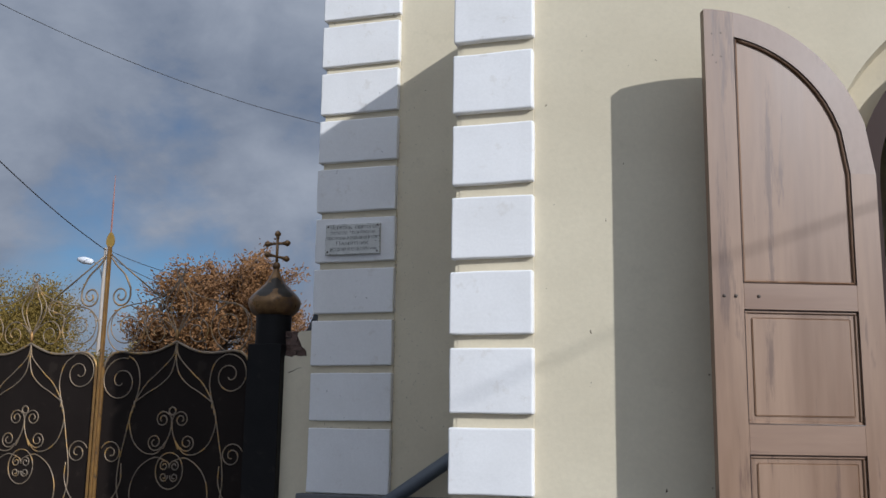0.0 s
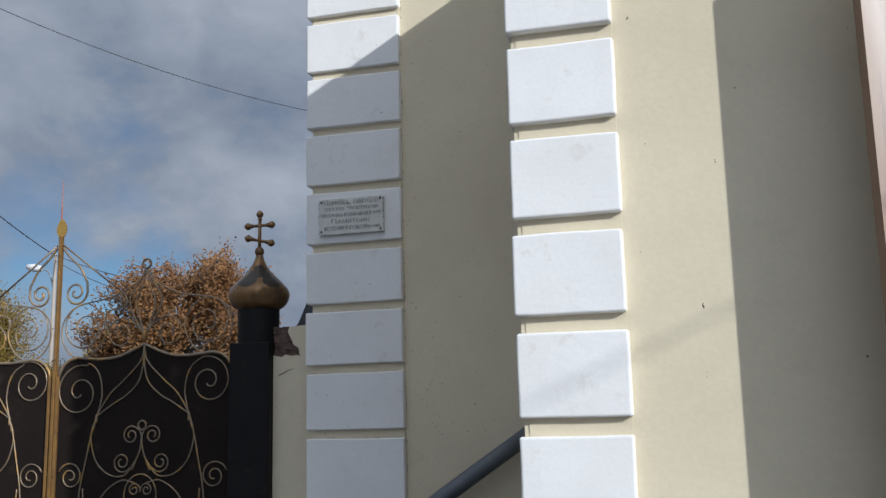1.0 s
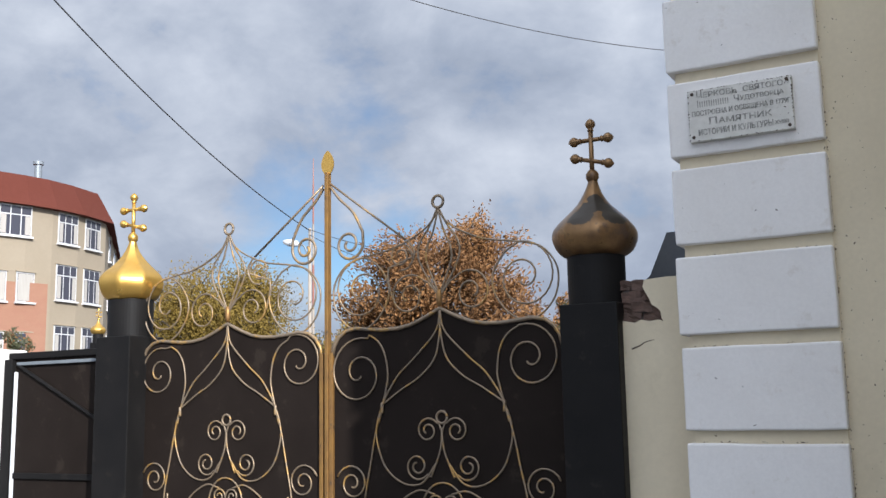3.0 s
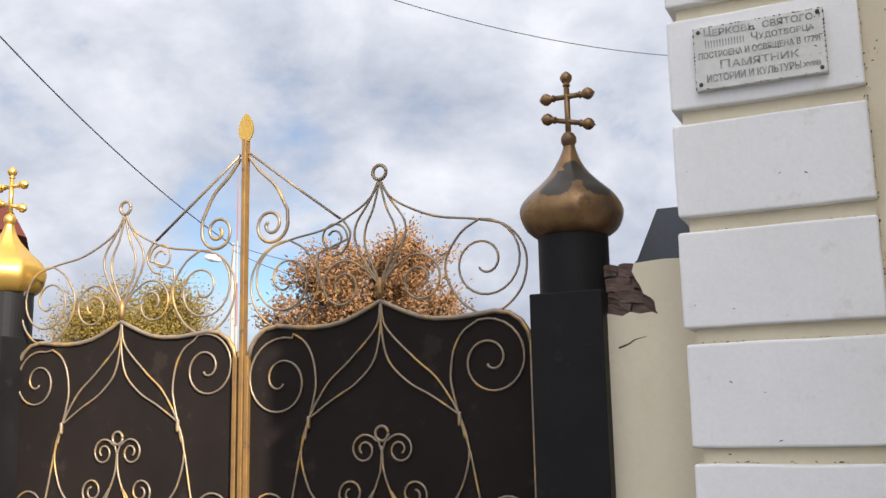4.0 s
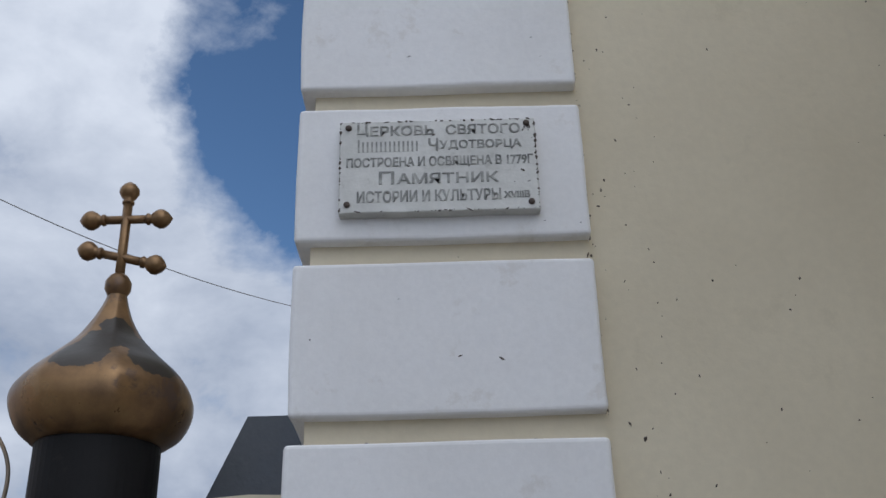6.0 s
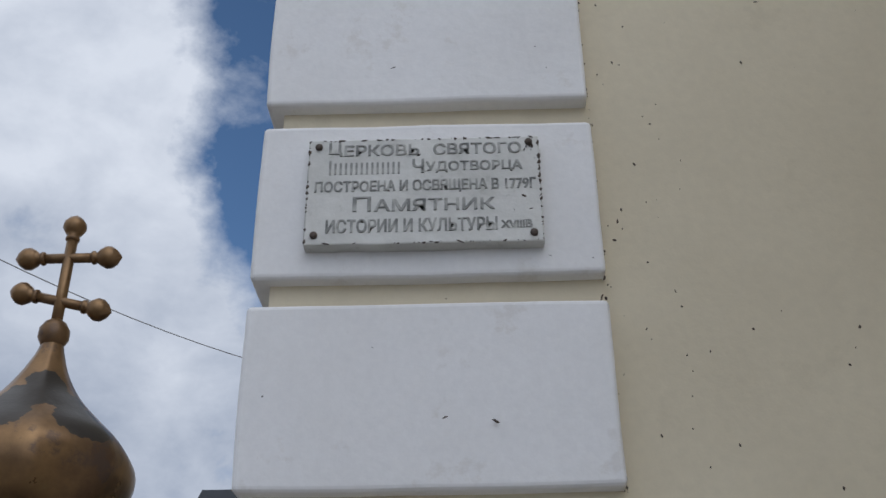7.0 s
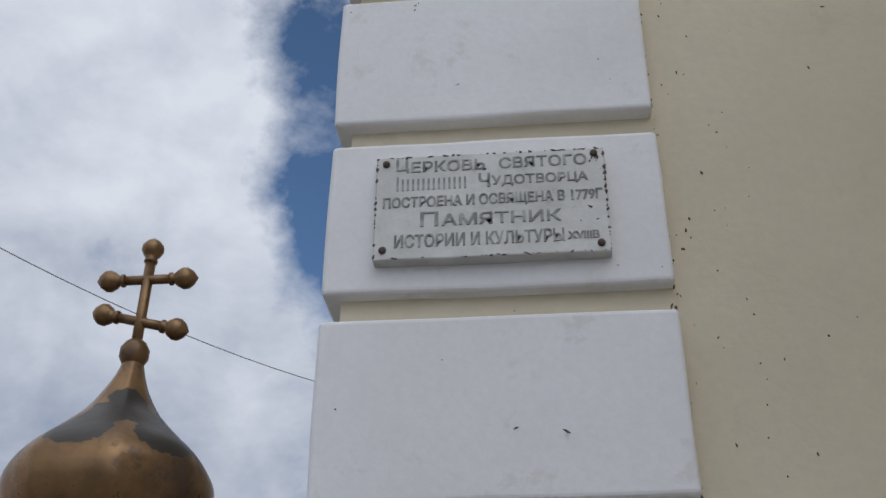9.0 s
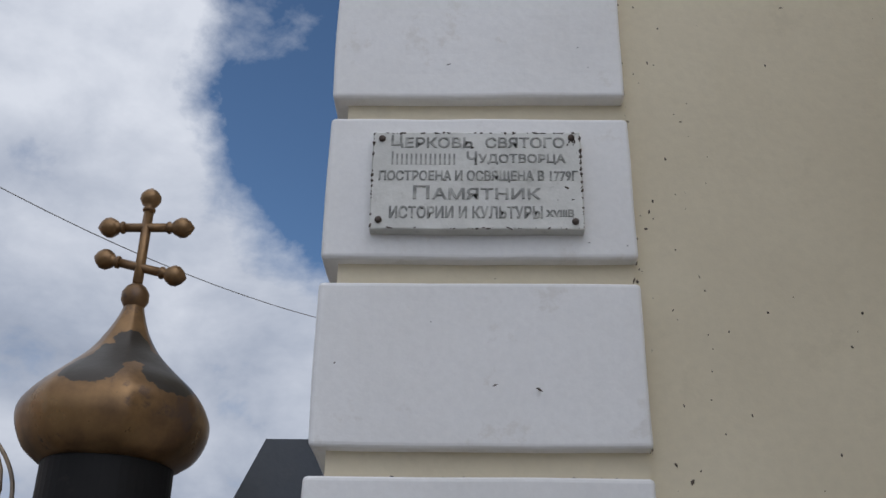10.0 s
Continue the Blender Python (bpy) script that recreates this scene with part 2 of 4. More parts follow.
STONE = material("weathered_marble", (0.66, 0.645, 0.60), 0.6, second=(0.52, 0.51, 0.47), scale=12, amount=0.8, grain=90, bump=0.15, dirt=(0.40, 0.39, 0.35), dirt_scale=24, dirt_at=0.60, dirt_amount=0.5)
INK = material("worn_grey_lettering", (0.15, 0.15, 0.14), 0.8, second=(0.48, 0.47, 0.43), scale=34, amount=1.0, grain=140, bump=0)
RUST = material("rusty_bolt", (0.11, 0.085, 0.07), 0.7, 0.5, scale=60)
RUBBER = material("weathered_black_cable", (0.045, 0.045, 0.048), 0.6, bump=0)
ASPHALT = material("asphalt", (0.055, 0.055, 0.056), 0.9, second=(0.075, 0.073, 0.07), scale=0.8, grain=90, bump=0.4)
STUCCO = material("far_beige_stucco", (0.31, 0.255, 0.185), 0.9, second=(0.27, 0.22, 0.155), scale=0.4, grain=6, bump=0)
SALMON = material("salmon_facing", (0.29, 0.14, 0.09), 0.9, second=(0.33, 0.19, 0.125), scale=0.8, grain=8, bump=0, stretch=(1, 1, 2))
REDROOF = material("red_brown_roof", (0.11, 0.032, 0.022), 0.9, spec=0.1, second=(0.125, 0.04, 0.03), scale=0.7, grain=5, bump=0)
PVC = material("white_window_frame", (0.66, 0.65, 0.64), 0.5, bump=0)
CURTAIN = material("pale_curtain", (0.42, 0.39, 0.35), 0.9, bump=0, stretch=(12, 12, 1), scale=1)
DARK = material("dark_room", (0.02, 0.02, 0.022), 0.9, bump=0)
BARK = material("grey_bark", (0.09, 0.075, 0.06), 0.95, scale=9, grain=30, bump=0.6, stretch=(1, 1, 0.3))
LEAF_RUST = material("russet_leaves", (0.37, 0.18, 0.062), 0.7, spec=0.15, second=(0.18, 0.095, 0.045), scale=0.6, amount=0.9, grain=3, bump=0, rand=0.9)
LEAF_GOLD = material("yellow_green_leaves", (0.30, 0.195, 0.04), 0.7, spec=0.15, second=(0.16, 0.115, 0.03), scale=0.5, amount=0.8, grain=3, bump=0, rand=0.9)
LEAF_GREEN = material("dark_green_leaves", (0.045, 0.06, 0.03), 0.6, second=(0.09, 0.09, 0.04), scale=0.7, amount=0.7, grain=3, bump=0, rand=0.9)
LAMPWHITE = material("white_lamp_head", (0.75, 0.76, 0.78), 0.4, bump=0)
MASTRED = material("faded_red_mast_paint", (0.30, 0.13, 0.10), 0.6, bump=0)
POLE = material("pale_concrete_pole", (0.36, 0.31, 0.26), 0.85, scale=2, grain=12)
HOUSE = material("pale_house_wall", (0.72, 0.70, 0.66), 0.9, scale=1.5, grain=20)
GLASS = bpy.data.materials.new("window_glass")
GLASS.use_nodes = True
GLASS.node_tree.nodes["Principled BSDF"].inputs["Base Color"].default_value = (0.05, 0.05, 0.065, 1)
GLASS.node_tree.nodes["Principled BSDF"].inputs["Roughness"].default_value = 0.06


# ---- builders ----
def finish(bm, name, mat, smooth=False):
    bmesh.ops.recalc_face_normals(bm, faces=bm.faces)
    me = bpy.data.meshes.new(name)
    bm.to_mesh(me)
    bm.free()
    for mm in mat if isinstance(mat, (list, tuple)) else (mat,):
        me.materials.append(mm)
    if smooth:
        me.polygons.foreach_set("use_smooth", [True] * len(me.polygons))
    return me


def thing(name, label, category, at=(0, 0, 0), group="", kind="", rz=0.0):
    ob = new(name)
    ob.matrix_world = pose(*at, 0, 0, rz)
    return tagged(ob, label, category, group, kind)


def part(name, bm, mat, parent, label="", smooth=False, at=None):
    ob = new(name, finish(bm, name, mat, smooth))
    ob.parent = parent
    if at is not None:
        ob.location = at
    return tagged(ob, label) if label else ob


def solid(name, bm, mat, label, category, kind="structure", smooth=False, group=""):
    return tagged(new(name, finish(bm, name, mat, smooth)), label, category, group, kind)


def box(x0, x1, y0, y1, z0, z1, bevel=0.0, bm=None, segments=2):
    own = bmesh.new()
    r = bmesh.ops.create_cube(own, size=1.0)
    for v in r["verts"]:
        v.co = Vector(((x0 + x1) / 2 + v.co.x * (x1 - x0), (y0 + y1) / 2 + v.co.y * (y1 - y0), (z0 + z1) / 2 + v.co.z * (z1 - z0)))
    if bevel:
        bmesh.ops.bevel(own, geom=own.edges[:], offset=bevel, segments=segments, affect="EDGES", profile=0.5)
    if bm is None:
        return own
    return merge(bm, own)


def merge(bm, other):
    table = {v: bm.verts.new(v.co) for v in other.verts}
    for f in other.faces:
        bm.faces.new([table[v] for v in f.verts]).smooth = f.smooth
    other.free()
    return bm


def prism(outline, y0, y1, bm=None):
    """A solid with an outline in x and z, from y0 to y1."""
    bm = bm or bmesh.new()
    a = [bm.verts.new((x, y0, z)) for x, z in outline]
    b = [bm.verts.new((x, y1, z)) for x, z in outline]
    bm.faces.new(a)
    bm.faces.new(b[::-1])
    for i in range(len(a)):
        j = (i + 1) % len(a)
        bm.faces.new((a[i], b[i], b[j], a[j]))
    bm.normal_update()
    bmesh.ops.triangulate(bm, faces=[f for f in bm.faces if len(f.verts) > 4])
    return bm


def lathe(profile, sides=32, bm=None, at=(0, 0, 0)):
    bm = bm or bmesh.new()
    rings = []
    for r, z in profile:
        rings.append([bm.verts.new((at[0] + r * math.cos(2 * math.pi * i / sides), at[1] + r * math.sin(2 * math.pi * i / sides), at[2] + z)) for i in range(sides)])
    for p, q in zip(rings, rings[1:]):
        for i in range(sides):
            j = (i + 1) % sides
            bm.faces.new((p[i], p[j], q[j], q[i]))
    bm.faces.new(rings[0][::-1])
    bm.faces.new(rings[-1])
    return bm


def spline(points, steps=8):
    """A smooth line through control points."""
    p = [Vector(v) for v in points]
    p = [2 * p[0] - p[1], *p, 2 * p[-1] - p[-2]]
    line = []
    for i in range(1, len(p) - 2):
        for k in range(steps):
            t = k / steps
            line.append(0.5 * (2 * p[i] + (p[i + 1] - p[i - 1]) * t + (2 * p[i - 1] - 5 * p[i] + 4 * p[i + 1] - p[i + 2]) * t * t + (3 * p[i] - p[i - 1] - 3 * p[i + 1] + p[i + 2]) * t ** 3))
    return [*line, p[-2]]


def tube(line, radius, sides=6, bm=None, taper=1.0):
    """A bar along a line."""
    bm = bm or bmesh.new()
    line = [Vector(v) for v in line]
    rings, side = [], None
    for i, c in enumerate(line):
        d = (line[min(i + 1, len(line) - 1)] - line[max(i - 1, 0)]).normalized()
        if side is None:
            side = d.orthogonal().normalized()
        side = (side - d * side.dot(d)).normalized()
        other = d.cross(side)
        r = radius * (1 + (taper - 1) * i / (len(line) - 1))
        rings.append([bm.verts.new(c + r * (math.cos(a) * side + math.sin(a) * other)) for a in (2 * math.pi * k / sides for k in range(sides))])
    for p, q in zip(rings, rings[1:]):
        for k in range(sides):
            j = (k + 1) % sides
            bm.faces.new((p[k], p[j], q[j], q[k]))
    bm.faces.new(rings[0][::-1])
    bm.faces.new(rings[-1])
    return bm


def spiral(cx, cz, r0, r1, a0, turn, steps=34):
    """Points of a scroll that winds in from radius r0 to r1."""
    pts = []
    for i in range(steps + 1):
        t = i / steps
        a, r = radians(a0 + turn * t), r0 + (r1 - r0) * t
        pts.append((cx + r * math.cos(a), 0.0, cz + r * math.sin(a)))
    return pts


# ---- ground and church ----
solid("ground", box(-150, 150, -60, 240, -0.3, 0.0), ASPHALT, "dark grey worn asphalt yard", "ground")

FAR_Y, NEAR_Y = 7.36, 4.852           # plastered wall faces
solid("wall_far", box(-3.262, 4.4, FAR_Y, FAR_Y + 0.5, 0, 7.6), CREAM, "cream plastered church wall with small dark specks", "wall")
solid("wall_flank", box(-3.262, -2.762, FAR_Y + 0.5, 20.6, 0, 7.6), CREAM, "cream plastered side wall of the church", "wall")
solid("wall_back", box(-2.762, 4.4, 13.5, 14.0, 0, 7.6), CREAM, "cream plastered rear church wall", "wall")
solid("wall_east", box(3.9, 4.4, FAR_Y + 0.5, 13.5, 0, 7.6), CREAM, "cream plastered church wall", "wall")
solid("roof_church", box(-3.4, 4.5, 7.25, 14.1, 7.6, 7.8), ROOFTIN, "dark tin church roof", "roof")

# porch with an arched doorway
DOOR_X, SPRING, ARCH = 1.23, 2.742, 0.87
arc = [(DOOR_X - ARCH * math.cos(math.pi * i / 32), SPRING + ARCH * math.sin(math.pi * i / 32)) for i in range(33)]
TOP = 4.94


def column(plan, z0, z1):
    """Upright prism over a plan."""
    bm = bmesh.new()
    lo = [bm.verts.new((x, y, z0)) for x, y in plan]
    hi = [bm.verts.new((x, y, z1)) for x, y in plan]
    for i in range(len(plan)):
        j = (i + 1) % len(plan)
        bm.faces.new((lo[i], lo[j], hi[j], hi[i]))
    bm.faces.new(lo[::-1])
    bm.faces.new(hi)
    bmesh.ops.recalc_face_normals(bm, faces=bm.faces)
    return bm


outline = [(-1.388, 0), (DOOR_X - ARCH, 0), *arc, (DOOR_X + ARCH, 0), (3.95, 0), (3.95, TOP), (-1.388, TOP)]
solid("wall_porch_front", prism(outline, NEAR_Y, NEAR_Y + 0.14), CREAM, "cream plastered porch wall with an arched doorway", "wall")
inner = 0.72
arc2 = [(DOOR_X - inner * math.cos(math.pi * i / 32), SPRING + inner * math.sin(math.pi * i / 32)) for i in range(33)]
outline2 = [(-1.41, 0), (DOOR_X - inner, 0), *arc2, (DOOR_X + inner, 0), (3.95, 0), (3.95, TOP), (-1.41, TOP)]
solid("wall_porch_inner", prism(outline2, NEAR_Y + 0.143, NEAR_Y + 0.5), CREAM, "cream plastered rebate of the porch doorway", "wall")
rim = [(DOOR_X - 0.73, 0), *[(DOOR_X - 0.73 * math.cos(math.pi * i / 32), SPRING + 0.73 * math.sin(math.pi * i / 32)) for i in range(33)], (DOOR_X + 0.73, 0),
       (DOOR_X + 0.64, 0), *[(DOOR_X + 0.64 * math.cos(math.pi * i / 32), SPRING + 0.64 * math.sin(math.pi * i / 32)) for i in range(33)], (DOOR_X - 0.64, 0)]
solid("door_frame", prism(rim, NEAR_Y + 0.06, NEAR_Y + 0.139), DARKWOOD, "dark stained arched wooden door frame", "door frame")
solid("wall_porch_west", column([(-1.0, NEAR_Y + 0.5), (-1.0, FAR_Y), (-1.467, FAR_Y), (-1.412, NEAR_Y + 0.5)], 0, TOP), CREAM, "cream plastered side wall of the porch", "wall")
solid("wall_porch_east", box(3.45, 3.95, NEAR_Y + 0.5, FAR_Y, 0, TOP), CREAM, "cream plastered side wall of the porch", "wall")
solid("roof_porch", column([(3.95, NEAR_Y), (3.95, FAR_Y), (-1.467, FAR_Y), (-1.388, NEAR_Y)], TOP, TOP + 0.06), ROOFTIN, "flat dark tin porch roof", "roof")
solid("plinth_far", box(-3.36, -1.47, FAR_Y - 0.11, FAR_Y, 0, 1.13, 0.01), PLINTH, "dark grey painted church plinth", "plinth")
solid("plinth_porch", box(-1.49, DOOR_X - ARCH, NEAR_Y - 0.10, NEAR_Y, 0, 1.26, 0.01), PLINTH, "dark grey painted porch plinth", "plinth")
solid("plinth_porch_side", column([(-1.388, NEAR_Y), (-1.464, FAR_Y - 0.112), (-1.566, FAR_Y - 0.112), (-1.49, NEAR_Y)], 0, 1.26), PLINTH, "dark grey painted porch plinth", "plinth")


def quoin_mesh(x0, x1, y0, y1, h, turn):
    """One limewashed block with softened, slightly uneven edges; origin at its lower left front corner."""
    bm = box(x0, x1, y0, y1, 0, h, 0.010, None, 3)
    bmesh.ops.subdivide_edges(bm, edges=[e for e in bm.edges if e.calc_length() > 0.2], cuts=5, use_grid_fill=True)
    for v in bm.verts:
        v.co += 0.0038 * noise.noise_vector(v.co * 5.0 + Vector((x0, h * 9, y1 + turn)))
    return bm


def pilaster(name, label, x0, x1, y0, y1, joints, gap):
    """Rusticated pilaster: blocks of their own, parted by recessed cream joints."""
    ob = thing(name, label, "pilaster", kind="structure")
    part("core", box(x0 + 0.034, x1 - 0.004, y0 + 0.036, y1 - 0.02, joints[0], joints[-1]), CREAM, ob, "cream plaster in the joints")
    for k, (a, b) in enumerate(zip(joints, joints[1:])):
        bm = quoin_mesh(x0, x1, y0, y1, b - a - gap, 3.7 * k)
        bmesh.ops.translate(bm, verts=bm.verts, vec=(0.002 * math.sin(k * 2.3), 0.002 * math.cos(k * 1.7), a))
        part("block", bm, WHITE, ob)
    return ob


far_joints = [1.135, 1.676] + [2.096 + 0.4068 * i for i in range(12)]
pilaster("pilaster_far", "white limewashed corner pilaster of stacked rusticated blocks", -3.302, -2.63, 7.308, 7.80, far_joints, 0.056)
near_joints = [1.31, 1.69] + [2.069 + 0.3755 * i for i in range(8)]
pilaster("pilaster_near", "sunlit white limewashed porch pilaster of rusticated blocks", -1.403, -0.986, 4.812, 4.99, near_joints, 0.066)


# ---- memorial plaque ----
def lettering(words, width, height, depth=0.0015):
    """Raised words as a mesh, width by height, centred on the origin, facing -y."""
    cu = bpy.data.curves.new("words", "FONT")
    cu.body, cu.align_x, cu.extrude, cu.resolution_u, cu.offset = words.upper(), "LEFT", 0.02, 3, 0.0
    tmp = new("words", cu)
    me = bpy.data.meshes.new_from_object(tmp.evaluated_get(bpy.context.evaluated_depsgraph_get()))
    bpy.data.objects.remove(tmp)
    bm = bmesh.new()
    bm.from_mesh(me)
    xs, ys = [v.co.x for v in bm.verts], [v.co.y for v in bm.verts]
    cx, cy, sx, sy = (min(xs) + max(xs)) / 2, (min(ys) + max(ys)) / 2, width / (max(xs) - min(xs)), height / (max(ys) - min(ys))
    for v in bm.verts:
        v.co = Vector(((v.co.x - cx) * sx, depth if v.co.z > 0 else -depth, (v.co.y - cy) * sy))
    bold = bm.copy()
    bmesh.ops.translate(bold, verts=bold.verts, vec=(0.0019, -0.0003, 0))
    return merge(bm, bold)


PLAQUE = Vector((-2.971, 7.308, 3.084))


def plaque():
    ob = thing("memorial_plaque", "weathered pale marble plaque with worn grey lettering on a pilaster", "plaque", PLAQUE)
    slab = box(-0.2285, 0.2285, -0.026, 0.008, -0.1205, 0.1205, 0.003)
    bmesh.ops.subdivide_edges(slab, edges=[e for e in slab.edges if e.calc_length() > 0.2], cuts=9, use_grid_fill=True)
    for v in slab.verts:
        v.co.z += 0.0022 * noise.noise(v.co * 22)
    part("slab", slab, STONE, ob)
    # words, from and to across the slab, height of the middle line, letter height, size of the initial
    rows = [("\u0426\u0435\u0440\u043a\u043e\u0432\u044c", -0.188, -0.010, 0.0935, 0.026, 1.25), ("\u0441\u0432\u044f\u0442\u043e\u0433\u043e", 0.019, 0.191, 0.0935, 0.026, 1.0),
            ("\u0427\u0443\u0434\u043e\u0442\u0432\u043e\u0440\u0446\u0430", -0.022, 0.192, 0.051, 0.026, 1.25),
            ("\u043f\u043e\u0441\u0442\u0440\u043e\u0435\u043d\u0430 \u0438 \u043e\u0441\u0432\u044f\u0449\u0435\u043d\u0430 \u0432 1779\u0433", -0.2125, 0.217, 0.0075, 0.029, 1.0),
            ("\u041f\u0430\u043c\u044f\u0442\u043d\u0438\u043a", -0.137, 0.135, -0.035, 0.0265, 1.25),
            ("\u0438\u0441\u0442\u043e\u0440\u0438\u0438 \u0438 \u043a\u0443\u043b\u044c\u0442\u0443\u0440\u044b", -0.187, 0.139, -0.080, 0.029, 1.0),
            ("XVIII\u0432", 0.147, 0.205, -0.082, 0.017, 1.0)]
    for words, u0, u1, v, h, big in rows:
        if big > 1:
            w = (u1 - u0) * big / (len(words) - 1 + big)
            part("lettering", lettering(words[0], w * 0.82, h * big), INK, ob, at=(u0 + w * 0.41, -0.0262, v + h * (big - 1) / 2))
            u0, words = u0 + w, words[1:]
        part("lettering", lettering(words, u1 - u0, h), INK, ob, at=((u0 + u1) / 2, -0.0262, v))
    # a worn word, as plain strokes
    for i in range(14):
        part("worn_stroke", box(-0.0022, 0.0022, -0.0012, 0.0012, -0.0135, 0.0135 + (0.006 if i == 0 else 0)), INK, ob, at=(-0.184 + i * 0.0104, -0.0262, 0.051))
    for x, z in ((-0.208, 0.103), (0.208, 0.1055), (0.209, -0.1025), (-0.209, -0.099)):
        part("bolt", lathe([(0.0075, 0), (0.0075, 0.004), (0.005, 0.007), (0.001, 0.008)], 14), RUST, ob).matrix_local = pose(x, -0.026, z, 90)
    return ob


plaque()


# ---- drainpipe in the inner corner ----
def drainpipe():
    ob = thing("drainpipe", "dark grey painted metal drainpipe with a mitred elbow in the corner", "drainpipe", (-1.642, 7.25, 0))
    part("downpipe", tube([(0.016, 0, 5.2), (0.018, 0, 3.12)], 0.056, 18), PIPE, ob, smooth=True)
    part("downpipe", tube([(0.018, 0, 3.2), (0.022, 0, 3.02), (0.05, 0, 2.30), (0.055, 0, 2.12)], 0.052, 18), PIPE, ob, smooth=True)
    part("downpipe", tube([(0.055, 0, 2.19), (0.06, 0, 1.84)], 0.056, 18), PIPE, ob, smooth=True)
    part("elbow", tube([(0.06, 0, 1.88), (0.06, 0, 1.81), (0.05, 0, 1.775), (-0.03, 0, 1.72)], 0.058, 18), PIPE, ob, smooth=True)
    part("outlet", tube([(0.0, 0, 1.74), (-1.50, -0.06, 0.72)], 0.052, 18), PIPE, ob, smooth=True)
    for z, x in ((3.12, 0.018), (2.19, 0.054)):
        part("joint", lathe([(0.055, -0.03), (0.061, -0.025), (0.061, 0.025), (0.055, 0.03)], 18), PIPE, ob, smooth=True, at=(x, 0, z))
        part("bracket", tube([(x + 0.05, 0.0, z), (0.186, 0.0, z + 0.015)], 0.008, 8), PIPE, ob, "thin wall bracket")
        part("bracket_stub", box(x - 0.085, x - 0.05, -0.02, 0.02, z - 0.02, z + 0.02, 0.004), PIPE, ob)
    return ob


drainpipe()


# ---- open door leaf ----
def door_leaf():
    W, T, R = 0.745, 0.05, 0.745
    ob = thing("door_1", "tall arched door leaf of weathered brown panelled wood, standing open", "door", (0.55, 4.797, 0), kind="structure", rz=200.4)
    # in its own frame: u from the hinge to the free edge, the seen side at +y
    def cut(u, r):
        return 2.742 + math.sqrt(max(r * r - (W - u) ** 2, 0))
    step = [i / 16 for i in range(17)]
    part("free_stile", prism([(W - 0.135, 0.12), (W, 0.12), (W, 3.486), *[(W - 0.135 * s, cut(W - 0.135 * s, R)) for s in step]], -T / 2, T / 2), WOOD, ob)
    part("hinge_stile", prism([(0, 0.12), (0.115, 0.12), (0.115, 2.742), (0.0, 2.742)], -T / 2, T / 2), WOOD, ob)
    ring = [(W - 0.135 - (W - 0.135) * s, cut(W - 0.135 - (W - 0.135) * s, R)) for s in step] + [(0.115, 2.742)]
    ring += [(0.115 + (W - 0.25) * s, cut(0.115 + (W - 0.25) * s, R - 0.115)) for s in step[1:]]
    part("arched_rail", prism(ring, -T / 2, T / 2), WORNGLOSS, ob, "worn arched rail with pale gloss in its colour")
    rails = [(0.12, 0.30), (0.90, 1.02), (1.527, 1.653), (2.133, 2.248)]
    for a, b in rails:
        part("rail", box(0.115, W - 0.135, -T / 2, T / 2, a, b, 0.002), RAILWOOD, ob)
    for a, b in ((0.30, 0.90), (1.02, 1.527), (1.653, 2.133)):
        bm = box(0.112, W - 0.132, -0.008, 0.008, a - 0.003, b + 0.003)
        part("panel", bm, WOOD, ob)
        part("moulding", frame_strip(0.115, W - 0.135, a, b), WOOD, ob)
        part("raised_field", box(0.148, W - 0.168, 0.008, 0.0135, a + 0.033, b - 0.033, 0.005, None, 1), WOOD, ob)
        part("groove", tube([(u, 0.0255, z) for u, z in ((0.115, a), (W - 0.135, a), (W - 0.135, b), (0.115, b), (0.115, a))], 0.0022, 5), DARKWOOD, ob, "dark line round the panel")
    dome = [(W - 0.135, 2.248), (W - 0.135, cut(W - 0.135, R - 0.115))] + [(W - 0.135 - (W - 0.25) * s, cut(W - 0.135 - (W - 0.25) * s, R - 0.115)) for s in step] + [(0.115, 2.248)]
    part("arched_panel", prism(dome, -0.008, 0.008), WOOD, ob)
    part("moulding", tube([(u, 0.016, z) for u, z in [(W - 0.141, 2.255), *[(W - 0.141 - (W - 0.262) * s, cut(W - 0.141 - (W - 0.262) * s, R - 0.121)) for s in step], (0.121, 2.255), (W - 0.141, 2.255)]], 0.006, 6), WOOD, ob)
    part("groove", tube([(u, 0.0255, z) for u, z in [(W - 0.135, 2.248), *[(W - 0.135 - (W - 0.25) * s, cut(W - 0.135 - (W - 0.25) * s, R - 0.115)) for s in step], (0.115, 2.248), (W - 0.135, 2.248)]], 0.0022, 5), DARKWOOD, ob, "dark line round the panel")
    for u in (W - 0.05, W - 0.10, W - 0.20):
        part("bolt", lathe([(0.008, 0), (0.006, 0.006), (0.001, 0.007)], 10), RUST, ob).matrix_local = pose(u, T / 2, 2.19, -90)
    for u, z in ((W - 0.035, 3.37), (W - 0.075, 3.375), (W - 0.035, 3.27), (W - 0.075, 3.265), (W - 0.05, 3.235)):
        part("nail", lathe([(0.003, 0), (0.002, 0.002), (0.0005, 0.0025)], 8), RUST, ob).matrix_local = pose(u, T / 2, z, -90)
    return ob


def frame_strip(u0, u1, z0, z1):
    """A narrow moulding round one panel."""
    bm = bmesh.new()
    for a, b, c, d in ((u0, u1, z0, z0 + 0.014), (u0, u1, z1 - 0.014, z1), (u0, u0 + 0.014, z0 + 0.014, z1 - 0.014), (u1 - 0.014, u1, z0 + 0.014, z1 - 0.014)):
        box(a, b, 0.008, 0.017, c, d, 0.003, bm, 1)
    return bm


door_leaf()


